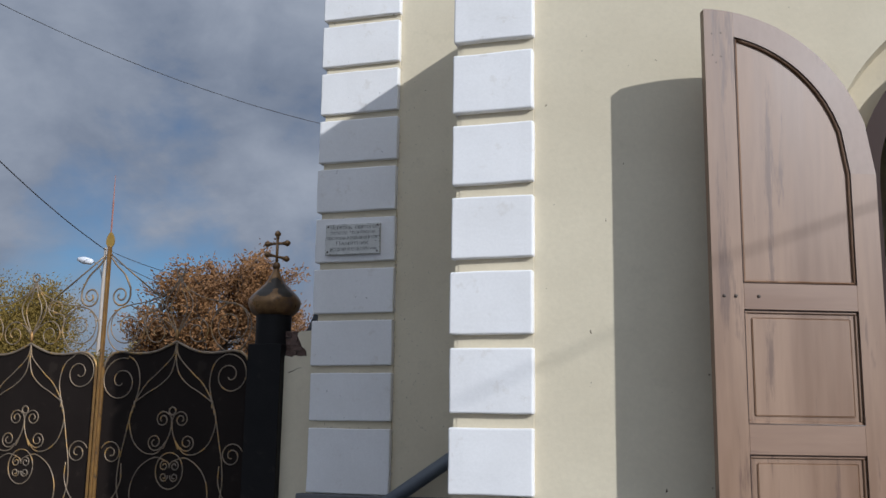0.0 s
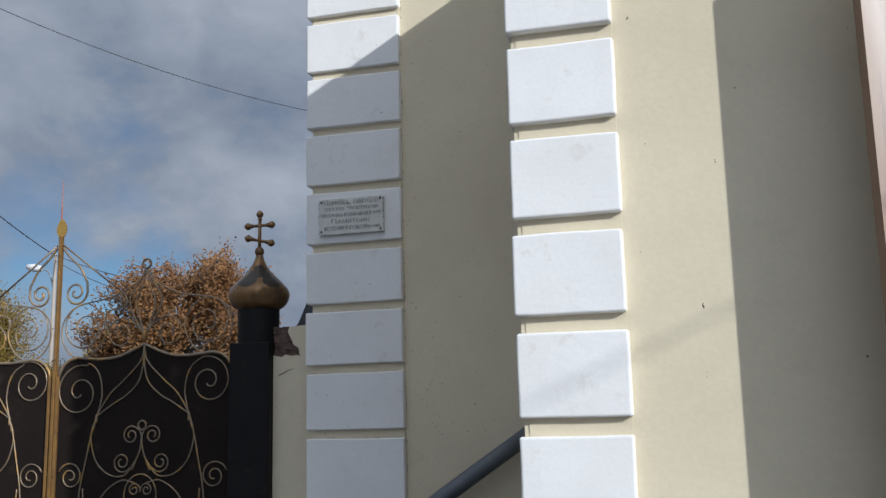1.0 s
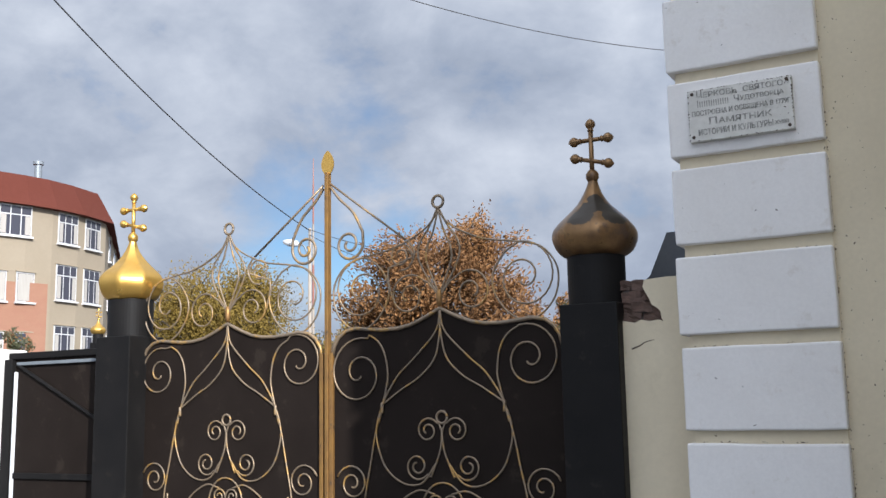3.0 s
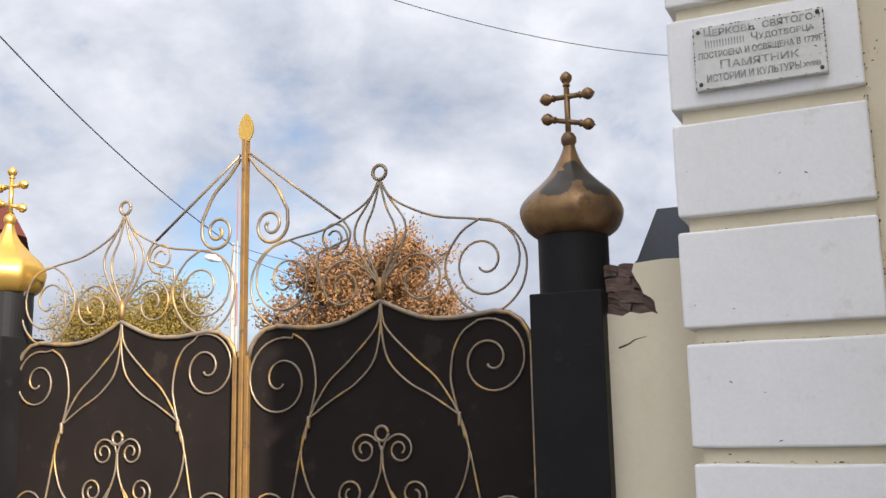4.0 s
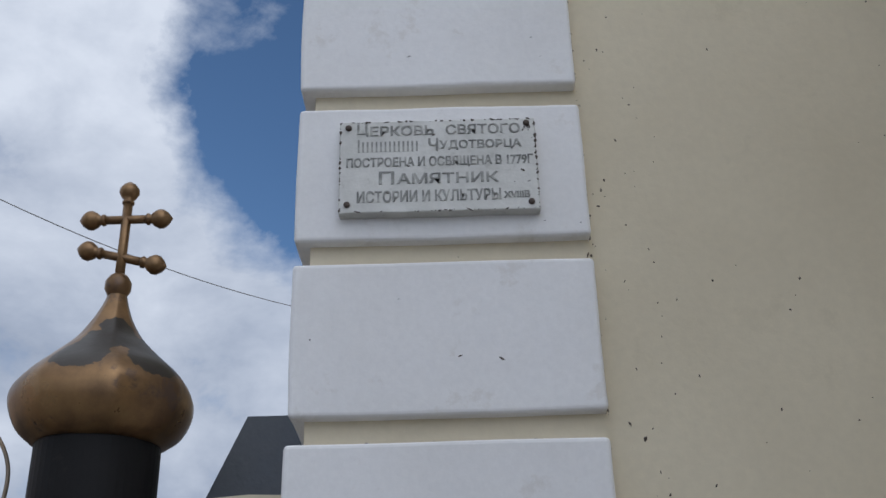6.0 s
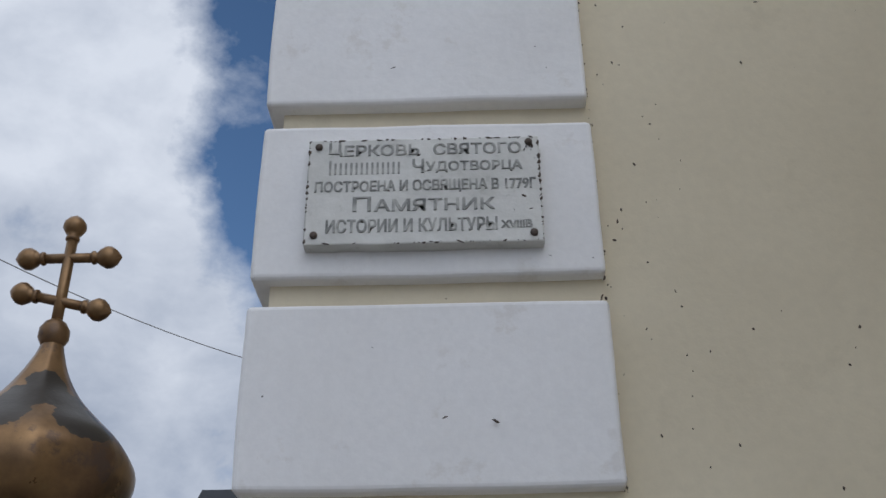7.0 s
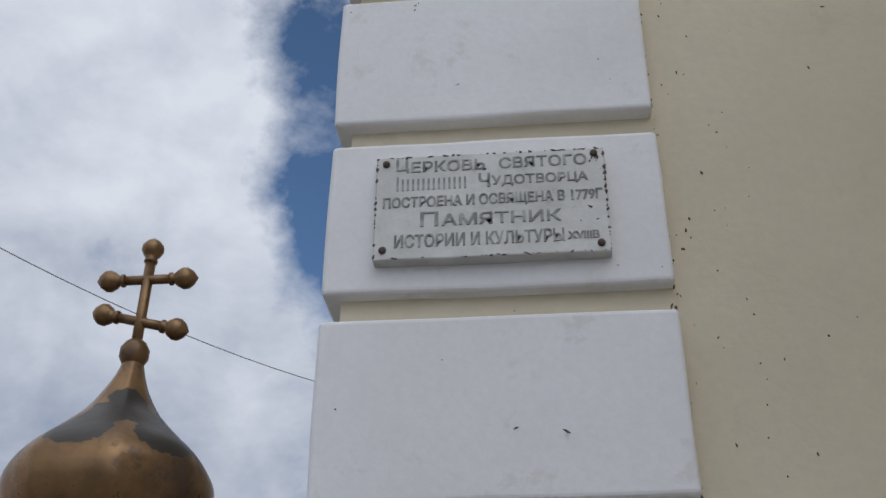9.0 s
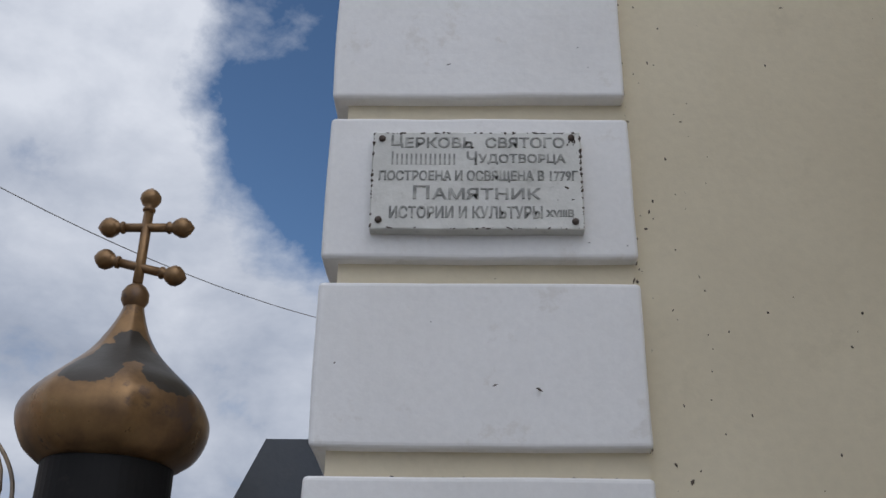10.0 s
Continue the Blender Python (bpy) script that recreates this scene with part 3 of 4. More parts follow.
# ---- gate ----
def wrap_lines(bm_lines, radius, name, parent, mat=None):
    for pts in bm_lines:
        part(name, tube(pts, radius, 6), mat or BAR, parent, smooth=True)


def gate_leaf(at, post_side, label, scrolls):
    """Sheet-steel leaf with scrolled bars; x is across, post_side the sign of x at which the centre post stands."""
    ob = thing("gate_leaf", label, "gate", at, "double gate")
    half = [(0, 2.334), (0.06, 2.305), (0.12, 2.278), (0.19, 2.252), (0.27, 2.237), (0.37, 2.234), (0.47, 2.243), (0.55, 2.252), (0.62, 2.240), (0.67, 2.205), (0.70, 2.160), (0.715, 2.10)]
    top = [(-x, z) for x, z in half[:0:-1]] + half
    part("panel", prism([(0.715, 0.12), (-0.715, 0.12)] + top, 0.006, 0.016), SHEET, ob, "dark brown sheet-steel panel")
    part("top_bar", tube([(x, 0, z) for x, z in top], 0.011, 8), BAR, ob, smooth=True)
    for s in (1, -1):
        stile = GILT if s == post_side else BAR
        wide = 0.012 if s == post_side else 0.009
        part("stile", box(s * 0.717 - wide, s * 0.717 + wide, -0.016, 0.02, 0.08, 2.12, 0.003), stile, ob)
    part("bottom_rail", box(-0.70, 0.70, -0.012, 0.02, 0.08, 0.13, 0.003), BAR, ob)

    def both(pts):
        return [[(s * x, y, z) for x, y, z in pts] for s in (1, -1)]

    def flat_line(pts, steps=8):
        return spline([(x, 0, z) for x, z in pts], steps)

    lines = []
    # crown: swoop from the ring down to the side loops
    lines += both(flat_line([(0.004, 2.895), (0.05, 2.815), (0.142, 2.752), (0.29, 2.692), (0.48, 2.66), (0.62, 2.615), (0.70, 2.50), (0.685, 2.36), (0.60, 2.265), (0.50, 2.245)]))
    lines += both(spiral(0.507, 2.468, 0.192, 0.03, 95, -590, 40))
    lines += both(flat_line([(0.49, 2.66), (0.40, 2.605), (0.33, 2.50), (0.335, 2.40), (0.40, 2.30), (0.48, 2.245)]))
    # bud under the ring
    lines += both(flat_line([(0.0, 2.885), (0.06, 2.79), (0.122, 2.70), (0.128, 2.62), (0.075, 2.51), (0.0, 2.41)]))
    lines += both(flat_line([(0.0, 2.885), (0.035, 2.76), (0.072, 2.68), (0.078, 2.60), (0.04, 2.50), (0.0, 2.41)]))
    lines += both(flat_line([(0.0, 2.34), (0.012, 2.41), (0.07, 2.48)]) + spiral(0.195, 2.415, 0.125, 0.03, 140, -560, 36))
    # small scroll beside the bud, towards the centre post
    p = post_side
    lines.append([(p * x, y, z) for x, y, z in spiral(0.245, 2.645, 0.028, 0.075, -330, 520, 30) + flat_line([(0.325, 2.59), (0.33, 2.52), (0.30, 2.40)])[1:]])
    lines.append([(p * x, y, z) for x, y, z in flat_line([(0.20, 2.735), (0.155, 2.66), (0.19, 2.58), (0.25, 2.56)])])
    # panel scrolls
    arm = flat_line([(0.40, 1.72), (0.374, 1.82), (0.352, 1.90), (0.339, 1.98), (0.355, 2.09), (0.40, 2.17), (0.47, 2.215)])[:-1]
    for s, cx, cz, r in scrolls:
        lines.append([(s * x, y, z) for x, y, z in arm + spiral(cx, cz, r, 0.022, 108, -600, 44)])
    lines += both(flat_line([(0.0, 2.33), (0.028, 2.21), (0.165, 2.07), (0.265, 1.985), (0.335, 1.89), (0.374, 1.82)]))
    lines += both(flat_line([(0.0, 2.33), (0.005, 2.19), (0.04, 2.06), (0.135, 1.965), (0.25, 1.90), (0.374, 1.82)]))
    lines += both(flat_line([(0.374, 1.82), (0.41, 1.72), (0.413, 1.62), (0.36, 1.48), (0.25, 1.395), (0.13, 1.395), (0.04, 1.50)]))
    lines += both(flat_line([(0.374, 1.82), (0.42, 1.67), (0.455, 1.50), (0.495, 1.30), (0.50, 1.10), (0.44, 0.92), (0.30, 0.74), (0.02, 0.55)]))
    lines += both(flat_line([(0.05, 1.34), (0.16, 1.355), (0.30, 1.26), (0.37, 1.10), (0.34, 0.92), (0.2, 0.8)]))
    # fleuron and the oval under it
    lines += both(flat_line([(0.0, 1.665), (0.02, 1.72)])[:-1] + spiral(0.088, 1.675, 0.07, 0.018, 145, -560, 30))
    lines += both(flat_line([(0.0, 1.69), (0.012, 1.57), (0.07, 1.43)]) + spiral(0.155, 1.485, 0.075, 0.02, 215, 580, 30))
    lines += both(spiral(0.58, 1.385, 0.105, 0.02, 20, 620, 34))
    lines += both(flat_line([(0.47, 1.30), (0.47, 1.15), (0.55, 1.0), (0.70, 0.9)]))
    lines.append([(0.13 * math.cos(a), 0, 1.25 + 0.15 * math.sin(a)) for a in (2 * math.pi * i / 28 for i in range(29))])
    lines += both(spiral(0.05, 1.29, 0.05, 0.012, 200, -560, 24))
    lines += both(spiral(0.05, 1.20, 0.04, 0.012, 160, 500, 24))
    wrap_lines(lines, 0.0055, "scroll", ob)
    part("ring", tube([(0.034 * math.cos(a), 0, 2.93 + 0.034 * math.sin(a)) for a in (2 * math.pi * i / 24 for i in range(25))], 0.0085, 8), BAR, ob, smooth=True)
    part("ring", tube([(0.032 * math.cos(a), 0, 1.745 + 0.032 * math.sin(a)) for a in (2 * math.pi * i / 20 for i in range(21))], 0.007, 8), BAR, ob, smooth=True)
    for s in (1, -1):
        part("collar", lathe([(0.008, -0.03), (0.0095, -0.02), (0.0095, 0.02), (0.008, 0.03)], 10), BAR, ob, smooth=True, at=(s * 0.377, -0.002, 1.80))
    part("collar", lathe([(0.010, -0.045), (0.016, -0.02), (0.017, 0.02), (0.010, 0.05)], 10), GILT, ob, smooth=True, at=(0, -0.002, 2.39))
    # scroll beside the finial
    reach = [(p * x, y, z) for x, y, z in flat_line([(0.725, 3.10), (0.66, 3.02), (0.565, 2.93), (0.50, 2.81)]) + spiral(0.595, 2.745, 0.10, 0.02, 165, 600, 34)]
    part("scroll", tube(reach, 0.0085, 6), BAR, ob, smooth=True)
    part("stay", tube([(p * 0.725, 0, 3.12), (p * 0.50, 0, 2.95), (p * 0.21, 0, 2.735)], 0.007, 6), BAR, ob, smooth=True)
    return ob


gate_leaf((-4.716, 7.645, 0), -1, "dark sheet-steel gate leaf with worn gilt scrolls, in the shade", ((1, 0.526, 2.044, 0.182), (-1, 0.532, 1.996, 0.205)))
gate_leaf((-6.225, 7.655, 0), 1, "dark sheet-steel gate leaf with worn gilt scrolls, partly sunlit", ((1, 0.541, 2.072, 0.172), (-1, 0.562, 2.045, 0.165)))


def gate_post():
    ob = thing("gate_post", "gilt steel centre post of the gate with a leaf-shaped gold finial", "gate post", (-5.46, 7.643, 0))
    part("post", box(-0.0115, 0.0115, -0.02, 0.02, 0.05, 3.19, 0.003), GILT, ob)
    bm = bmesh.new()
    edge = [(0.044 * math.sin(math.pi * t ** 0.85) ** 0.75, 3.172 + 0.155 * t) for t in [i / 14 for i in range(1, 14)]]
    prism([(0, 3.17), *edge, (0, 3.325), *[(-x, z) for x, z in edge[::-1]]], -0.004, 0.004, bm)
    part("finial", bm, GOLD, ob, "flat gold leaf-shaped finial")
    return ob


gate_post()


def patched_gold():
    """Shade-darkened gold paint, peeled to dark grey on one side of the dome."""
    m = SHADE_GOLD.copy()
    m.name = "peeled_gold_paint"
    nt = m.node_tree
    b = nt.nodes["Principled BSDF"]
    link = b.inputs["Base Color"].links[0].from_socket
    tc = nt.nodes.new("ShaderNodeTexCoord")
    nz = nt.nodes.new("ShaderNodeTexNoise")
    nz.inputs["Scale"].default_value, nz.inputs["Detail"].default_value = 20, 6
    nt.links.new(tc.outputs["Object"], nz.inputs["Vector"])
    total = None
    for side, z, out, r in ((0.010, 2.815, 0.076, 0.052), (-0.015, 2.772, 0.115, 0.068), (-0.06, 2.735, 0.145, 0.072), (-0.085, 2.708, 0.160, 0.05), (0.045, 2.765, 0.105, 0.065), (0.085, 2.722, 0.135, 0.075), (0.12, 2.705, 0.138, 0.052)):
        c = (0.934 * side + 0.358 * out, 0.358 * side - 0.934 * out, z)
        d = nt.nodes.new("ShaderNodeVectorMath")
        d.operation = "DISTANCE"
        nt.links.new(tc.outputs["Object"], d.inputs[0])
        d.inputs[1].default_value = c
        s = nt.nodes.new("ShaderNodeMath")
        s.operation = "DIVIDE"
        nt.links.new(d.outputs["Value"], s.inputs[0])
        s.inputs[1].default_value = r
        if total is None:
            total = s.outputs[0]
        else:
            n = nt.nodes.new("ShaderNodeMath")
            n.operation = "MINIMUM"
            nt.links.new(total, n.inputs[0])
            nt.links.new(s.outputs[0], n.inputs[1])
            total = n.outputs[0]
    a = nt.nodes.new("ShaderNodeMath")
    a.operation = "MULTIPLY_ADD"
    nt.links.new(nz.outputs["Fac"], a.inputs[0])
    a.inputs[1].default_value = 1.5
    nt.links.new(total, a.inputs[2])
    mr = nt.nodes.new("ShaderNodeMapRange")
    mr.inputs["From Min"].default_value, mr.inputs["From Max"].default_value = 1.60, 1.55
    nt.links.new(a.outputs[0], mr.inputs["Value"])
    mx = nt.nodes.new("ShaderNodeMix")
    mx.data_type = "RGBA"
    nt.links.new(mr.outputs["Result"], mx.inputs["Factor"])
    nt.links.new(link, mx.inputs["A"])
    mx.inputs["B"].default_value = (0.052, 0.044, 0.036, 1)
    nt.links.new(mx.outputs["Result"], b.inputs["Base Color"])
    return m


PEELED = patched_gold()


def gate_pillar(at, dome_mat, label, up=0.0, facets=0.5):
    ob = thing("gate_pillar", label, "gate pillar", at, "gate pillars")
    part("shaft", box(-0.15, 0.15, -0.15, 0.15, -up, 2.29, 0.006), BLACK, ob)
    part("drum", lathe([(0.146, 2.285), (0.146, 2.56)], 48), BLACK, ob, smooth=False)
    prof = spline([(0.152, 0, 2.535), (0.187, 0, 2.565), (0.210, 0, 2.615), (0.212, 0, 2.663), (0.185, 0, 2.707), (0.131, 0, 2.758), (0.081, 0, 2.81), (0.049, 0, 2.86), (0.031, 0, 2.905), (0.022, 0, 2.94)], 4)
    dome = lathe([(0.140, 2.535)] + [(p.x, p.z) for p in prof], 64)
    # beaten out of eight gores: the round is pulled towards an octagon
    for v in dome.verts:
        a = (math.atan2(v.co.y, v.co.x) + math.pi / 2 + math.pi / 8) % (math.pi / 4) - math.pi / 8
        k = 1 + facets * (math.cos(math.pi / 8) / math.cos(a) * 1.03 - 1)
        v.co.x, v.co.y = v.co.x * k, v.co.y * k
        v.co += 0.004 * noise.noise_vector(v.co * 9 + Vector(at))
    part("dome", dome, dome_mat, ob, "onion dome in gold paint", smooth=True)
    cross = part("cross", tube([(0, 0, 2.95), (0, 0, 3.20)], 0.0125, 12), dome_mat if dome_mat == GOLD else SHADE_GOLD, ob, "two-barred cross with knobbed ends", smooth=True)
    cm = cross.data.materials[0]
    knob = [(0.010, 0.0), (0.016, 0.004), (0.016, 0.010), (0.011, 0.014), (0.019, 0.022), (0.0265, 0.036), (0.0255, 0.048), (0.017, 0.060), (0.006, 0.068), (0.002, 0.071)]
    part("base_ball", lathe([(0.018, -0.035), (0.024, -0.027), (0.033, -0.01), (0.033, 0.01), (0.024, 0.026), (0.014, 0.034)], 20), cm, cross, smooth=True, at=(0, 0, 2.955))
    part("knob", lathe(knob, 16), cm, cross, smooth=True, at=(0, 0, 3.19))
    for z, tilt in ((3.147, 0.0), (3.036, 14.0)):
        bar = part("crossbar", tube([(-0.062, 0, 0), (0.062, 0, 0)], 0.0115, 10), cm, cross, smooth=True)
        m = pose(0, 0, z, 0, tilt, 0)
        bar.matrix_local = m
        for s in (1, -1):
            part("knob", lathe(knob, 16), cm, cross, smooth=True).matrix_local = m @ pose(s * 0.052, 0, 0, 0, 90 * s, 0)
    return ob


gate_pillar((-3.803, 7.64, 0), PEELED, "black steel gate pillar with a peeling, shade-darkened gold onion dome and cross")
gate_pillar((-7.06, 7.66, 0), GOLD, "black steel gate pillar with a bright gold onion dome and cross", 0.0, 1.0)
gate_pillar((-24.18, 22.93, 1.45), GOLD, "tall black post with a small gold onion dome", 1.45)


# ---- masonry pier beside the gate ----
def gate_pier():
    ob = thing("gate_pier", "cream plastered gate pier with a broken corner baring brick", "pier", kind="structure")
    broken = [(-3.66, 0), (-3.30, 0), (-3.30, 2.395), (-3.42, 2.40), (-3.535, 2.392), (-3.545, 2.36), (-3.535, 2.335), (-3.515, 2.30), (-3.505, 2.27), (-3.475, 2.25), (-3.462, 2.235), (-3.458, 2.20), (-3.45, 2.185), (-3.475, 2.195), (-3.52, 2.19), (-3.56, 2.20), (-3.59, 2.185), (-3.66, 2.20)]
    part("plaster", prism(broken, 7.565, 7.60), CREAM, ob)
    part("body", box(-3.655, -3.305, 7.6, 7.98, 0, 2.385), MORTAR, ob)
    part("flank_plaster", box(-3.305, -3.302, 7.8, 7.98, 0, 2.39), CREAM, ob)
    for k in range(4):
        z = 2.185 + k * 0.053
        for j in range(3):
            x = -3.66 + j * 0.105 - (0.05 if k % 2 else 0)
            bm = box(0, 0.100, 0, 0.05, 0, 0.049)
            bmesh.ops.subdivide_edges(bm, edges=bm.edges[:], cuts=3, use_grid_fill=True)
            for v in bm.verts:
                here = v.co + Vector((j * 0.31, k * 0.17, 0))
                v.co += 0.012 * noise.noise_vector(here * 21) + 0.009 * noise.noise_vector(here * 55)
            part("brick", bm, BRICK, ob, at=(x, 7.582 + 0.006 * ((j + k) % 2), z))
    return ob


gate_pier()
solid("plaster_crack", tube(spline([(-3.612, 7.5645, 2.06), (-3.57, 7.5645, 2.075), (-3.545, 7.5645, 2.09), (-3.50, 7.5645, 2.10)], 4), 0.004, 5, taper=0.3), RUST, "dark crack in the pier's plaster", "crack")
solid("plaster_crack_porch", tube(spline([(-1.4175, 5.50, 2.62), (-1.4185, 5.53, 2.42), (-1.4175, 5.50, 2.25), (-1.4178, 5.51, 2.08)], 4), 0.004, 5, taper=0.3), RUST, "thin dark crack in the porch wall plaster", "crack")
bm = bmesh.new()
prism([(-3.64, 2.392), (-3.27, 2.392), (-3.27, 2.66), (-3.49, 2.66), (-3.585, 2.45)], 7.84, 9.4, bm)
solid("roof_lean_to", bm, ROOFTIN, "dark grey tin lean-to roof behind the gate pier", "roof")
solid("wall_lean_to", box(-3.60, -3.30, 7.99, 9.3, 0, 2.39), CREAM, "cream plastered wall under the lean-to roof", "wall")


# ---- side gate and low wall beyond the other pillar ----
def side_gate():
    ob = thing("side_gate", "low black sheet-steel side gate in a steel frame", "gate", (-7.79, 7.70, 0))
    part("panel", box(-0.42, 0.49, -0.006, 0.006, 0.1, 2.19), SHEET, ob)
    part("top_rail", box(-0.47, 0.49, -0.03, 0.03, 2.19, 2.235, 0.004), BLACK, ob)
    part("post", box(-0.50, -0.42, -0.04, 0.04, 0, 2.19, 0.004), BLACK, ob)
    part("pale_rail", box(-0.385, 0.49, -0.03, -0.008, 2.145, 2.168, 0.003), ZINC, ob, "pale upper rail")
    # shiny panel edge: the shine is given as plain white colour
    part("edge_strip", box(-0.405, -0.388, -0.03, -0.008, 0.1, 2.10, 0.002), LAMPWHITE, ob, "edge strip with its shine painted white")
    part("middle_rail", box(-0.385, 0.49, -0.025, -0.008, 1.36, 1.40, 0.003), BLACK, ob)
    part("brace", tube([(-0.38, -0.02, 2.15), (0.45, -0.02, 1.75)], 0.012, 8), BLACK, ob)
    return ob


side_gate()
solid("wall_low", box(-12.0, -8.34, 7.6, 7.9, 0, 2.27, 0.02), HOUSE, "white plastered low boundary wall", "wall")


# ---- distance ----
def ray_place(eye, az, dist):
    return Vector((eye[0] - math.sin(radians(az)) * dist, eye[1] + math.cos(radians(az)) * dist, 0))


def far_house():
    """Three visible storeys under a red mansard roof, on a bent plan."""
    ob = thing("apartment_building", "beige apartment house with salmon panels, white windows and red-brown roof", "building")
    E0 = (-1.95, 2.54)
    plan = [ray_place(E0, a, d) for a, d in ((62.6, 54.5), (52.83, 55.3), (51.4, 55.9), (50.1, 56.7), (48.8, 58.0), (47.4, 60.1), (46.75, 74), (62.6, 80))]
    EAVE, RIDGE = 12.5, 14.25
    c = sum(plan, Vector()) / len(plan)

    def ringed(z0, z1, inset0, inset1):
        bm = bmesh.new()
        lo = [bm.verts.new((p + (c - p).normalized() * inset0) + Vector((0, 0, z0))) for p in plan]
        hi = [bm.verts.new((p + (c - p).normalized() * inset1) + Vector((0, 0, z1))) for p in plan]
        for i in range(len(plan)):
            j = (i + 1) % len(plan)
            bm.faces.new((lo[i], lo[j], hi[j], hi[i]))
        bm.faces.new(lo[::-1])
        bm.faces.new(hi)
        return bm
    part("wall", ringed(0, EAVE, 0, 0), STUCCO, ob)
    roof = part("roof", ringed(EAVE, RIDGE, -0.45, 0.5), REDROOF, ob, "red-brown mansard roof")
    ch = ray_place(E0, 50.95, 58.4)
    part("chimney", lathe([(0.20, 13.9), (0.20, 15.3), (0.28, 15.33), (0.28, 15.5)], 12, at=ch), ZINC, roof, "zinc flue")

    def facing_frame(az, z):
        """Where the view at one bearing meets the curved front, with x along it and y out of it."""
        away = Vector((-math.sin(radians(az)), math.cos(radians(az))))
        for p, q in zip(plan, plan[1:]):
            e = q - p
            den = away.x * e.y - away.y * e.x
            f = ((p.y - E0[1]) * away.x - (p.x - E0[0]) * away.y) / -den
            if 0 <= f <= 1:
                break
        along = e.normalized()
        outw = Vector((along.y, -along.x, 0))
        if outw.x * away.x + outw.y * away.y > 0:
            outw = -outw
        m = Matrix(((along.x, outw.x, 0, 0), (along.y, outw.y, 0, 0), (0, 0, 1, 0), (0, 0, 0, 1)))
        m.translation = p + e * f + Vector((0, 0, z))
        return m

    def window(az, z, w, h, lights, blind=0.0):
        """Recess lining, frame bars, panes and sill."""
        win = part("window", box(-w / 2, w / 2, 0.0, 0.05, -h / 2, h / 2), PVC, ob, "white framed window")
        win.matrix_local = facing_frame(az, z)
        bar = 0.055
        pw = (w - bar) / lights
        for k in range(lights):
            a = -w / 2 + bar + k * pw
            for lo, hi in ((-h / 2 + bar, h * 0.18), (h * 0.18 + bar, h / 2 - bar)):
                part("pane", box(a, a + pw - bar, 0.052, 0.06, lo, hi), GLASS, win)
        part("sill", box(-w / 2 - 0.06, w / 2 + 0.06, 0.0, 0.20, -h / 2 - 0.09, -h / 2 - 0.003), PVC, win)
        part("lintel", box(-w / 2 - 0.05, w / 2 + 0.05, 0.0, 0.12, h / 2 + 0.003, h / 2 + 0.06), STUCCO, win)
        for s in (-1, 1):
            edge = s * (w / 2 - 0.07)
            part("curtain", box(min(edge, edge - s * w * 0.17), max(edge, edge - s * w * 0.17), 0.061, 0.066, -h / 2 + 0.09, h * 0.17), CURTAIN, win)
        if blind:
            part("blind", box(-w / 2 + 0.08, w / 2 - 0.08, 0.067, 0.072, h / 2 - 0.08 - h * blind, h / 2 - 0.08), CURTAIN, win, "pale drawn blind")

    # the salmon facing lies under the windows of the middle storeys
    for az, w in ((51.45, 2.6), (54.6, 2.8), (58.0, 2.8)):
        part("facing", box(-w / 2, w / 2, -0.35, 0.035, -5.6, 0), SALMON, ob, "salmon tiled facing").matrix_local = facing_frame(az, 8.5)
    for az in (51.96, 54.4, 56.9, 59.4):
        window(az, 11.68, 1.7, 1.6, 3)
    for az in (51.36, 52.75, 54.6, 56.0, 57.8, 59.2):
        window(az, 8.25, 1.0, 1.55, 1, 0.9)
        window(az, 5.2, 1.0, 1.45, 1)
    for az in (49.34, 48.08):
        window(az, 11.62, 1.4, 1.65, 3)
        window(az, 8.7, 1.45, 1.9, 3)
        window(az, 5.65, 1.45, 1.5, 3)
        window(az, 2.8, 1.45, 1.5, 3)
    for az, z in ((47.2, 11.5), (47.2, 8.6), (47.2, 5.6), (46.95, 11.5), (46.95, 8.6), (46.95, 5.6)):
        window(az, z, 1.3, 1.5, 2)
    return ob


far_house()


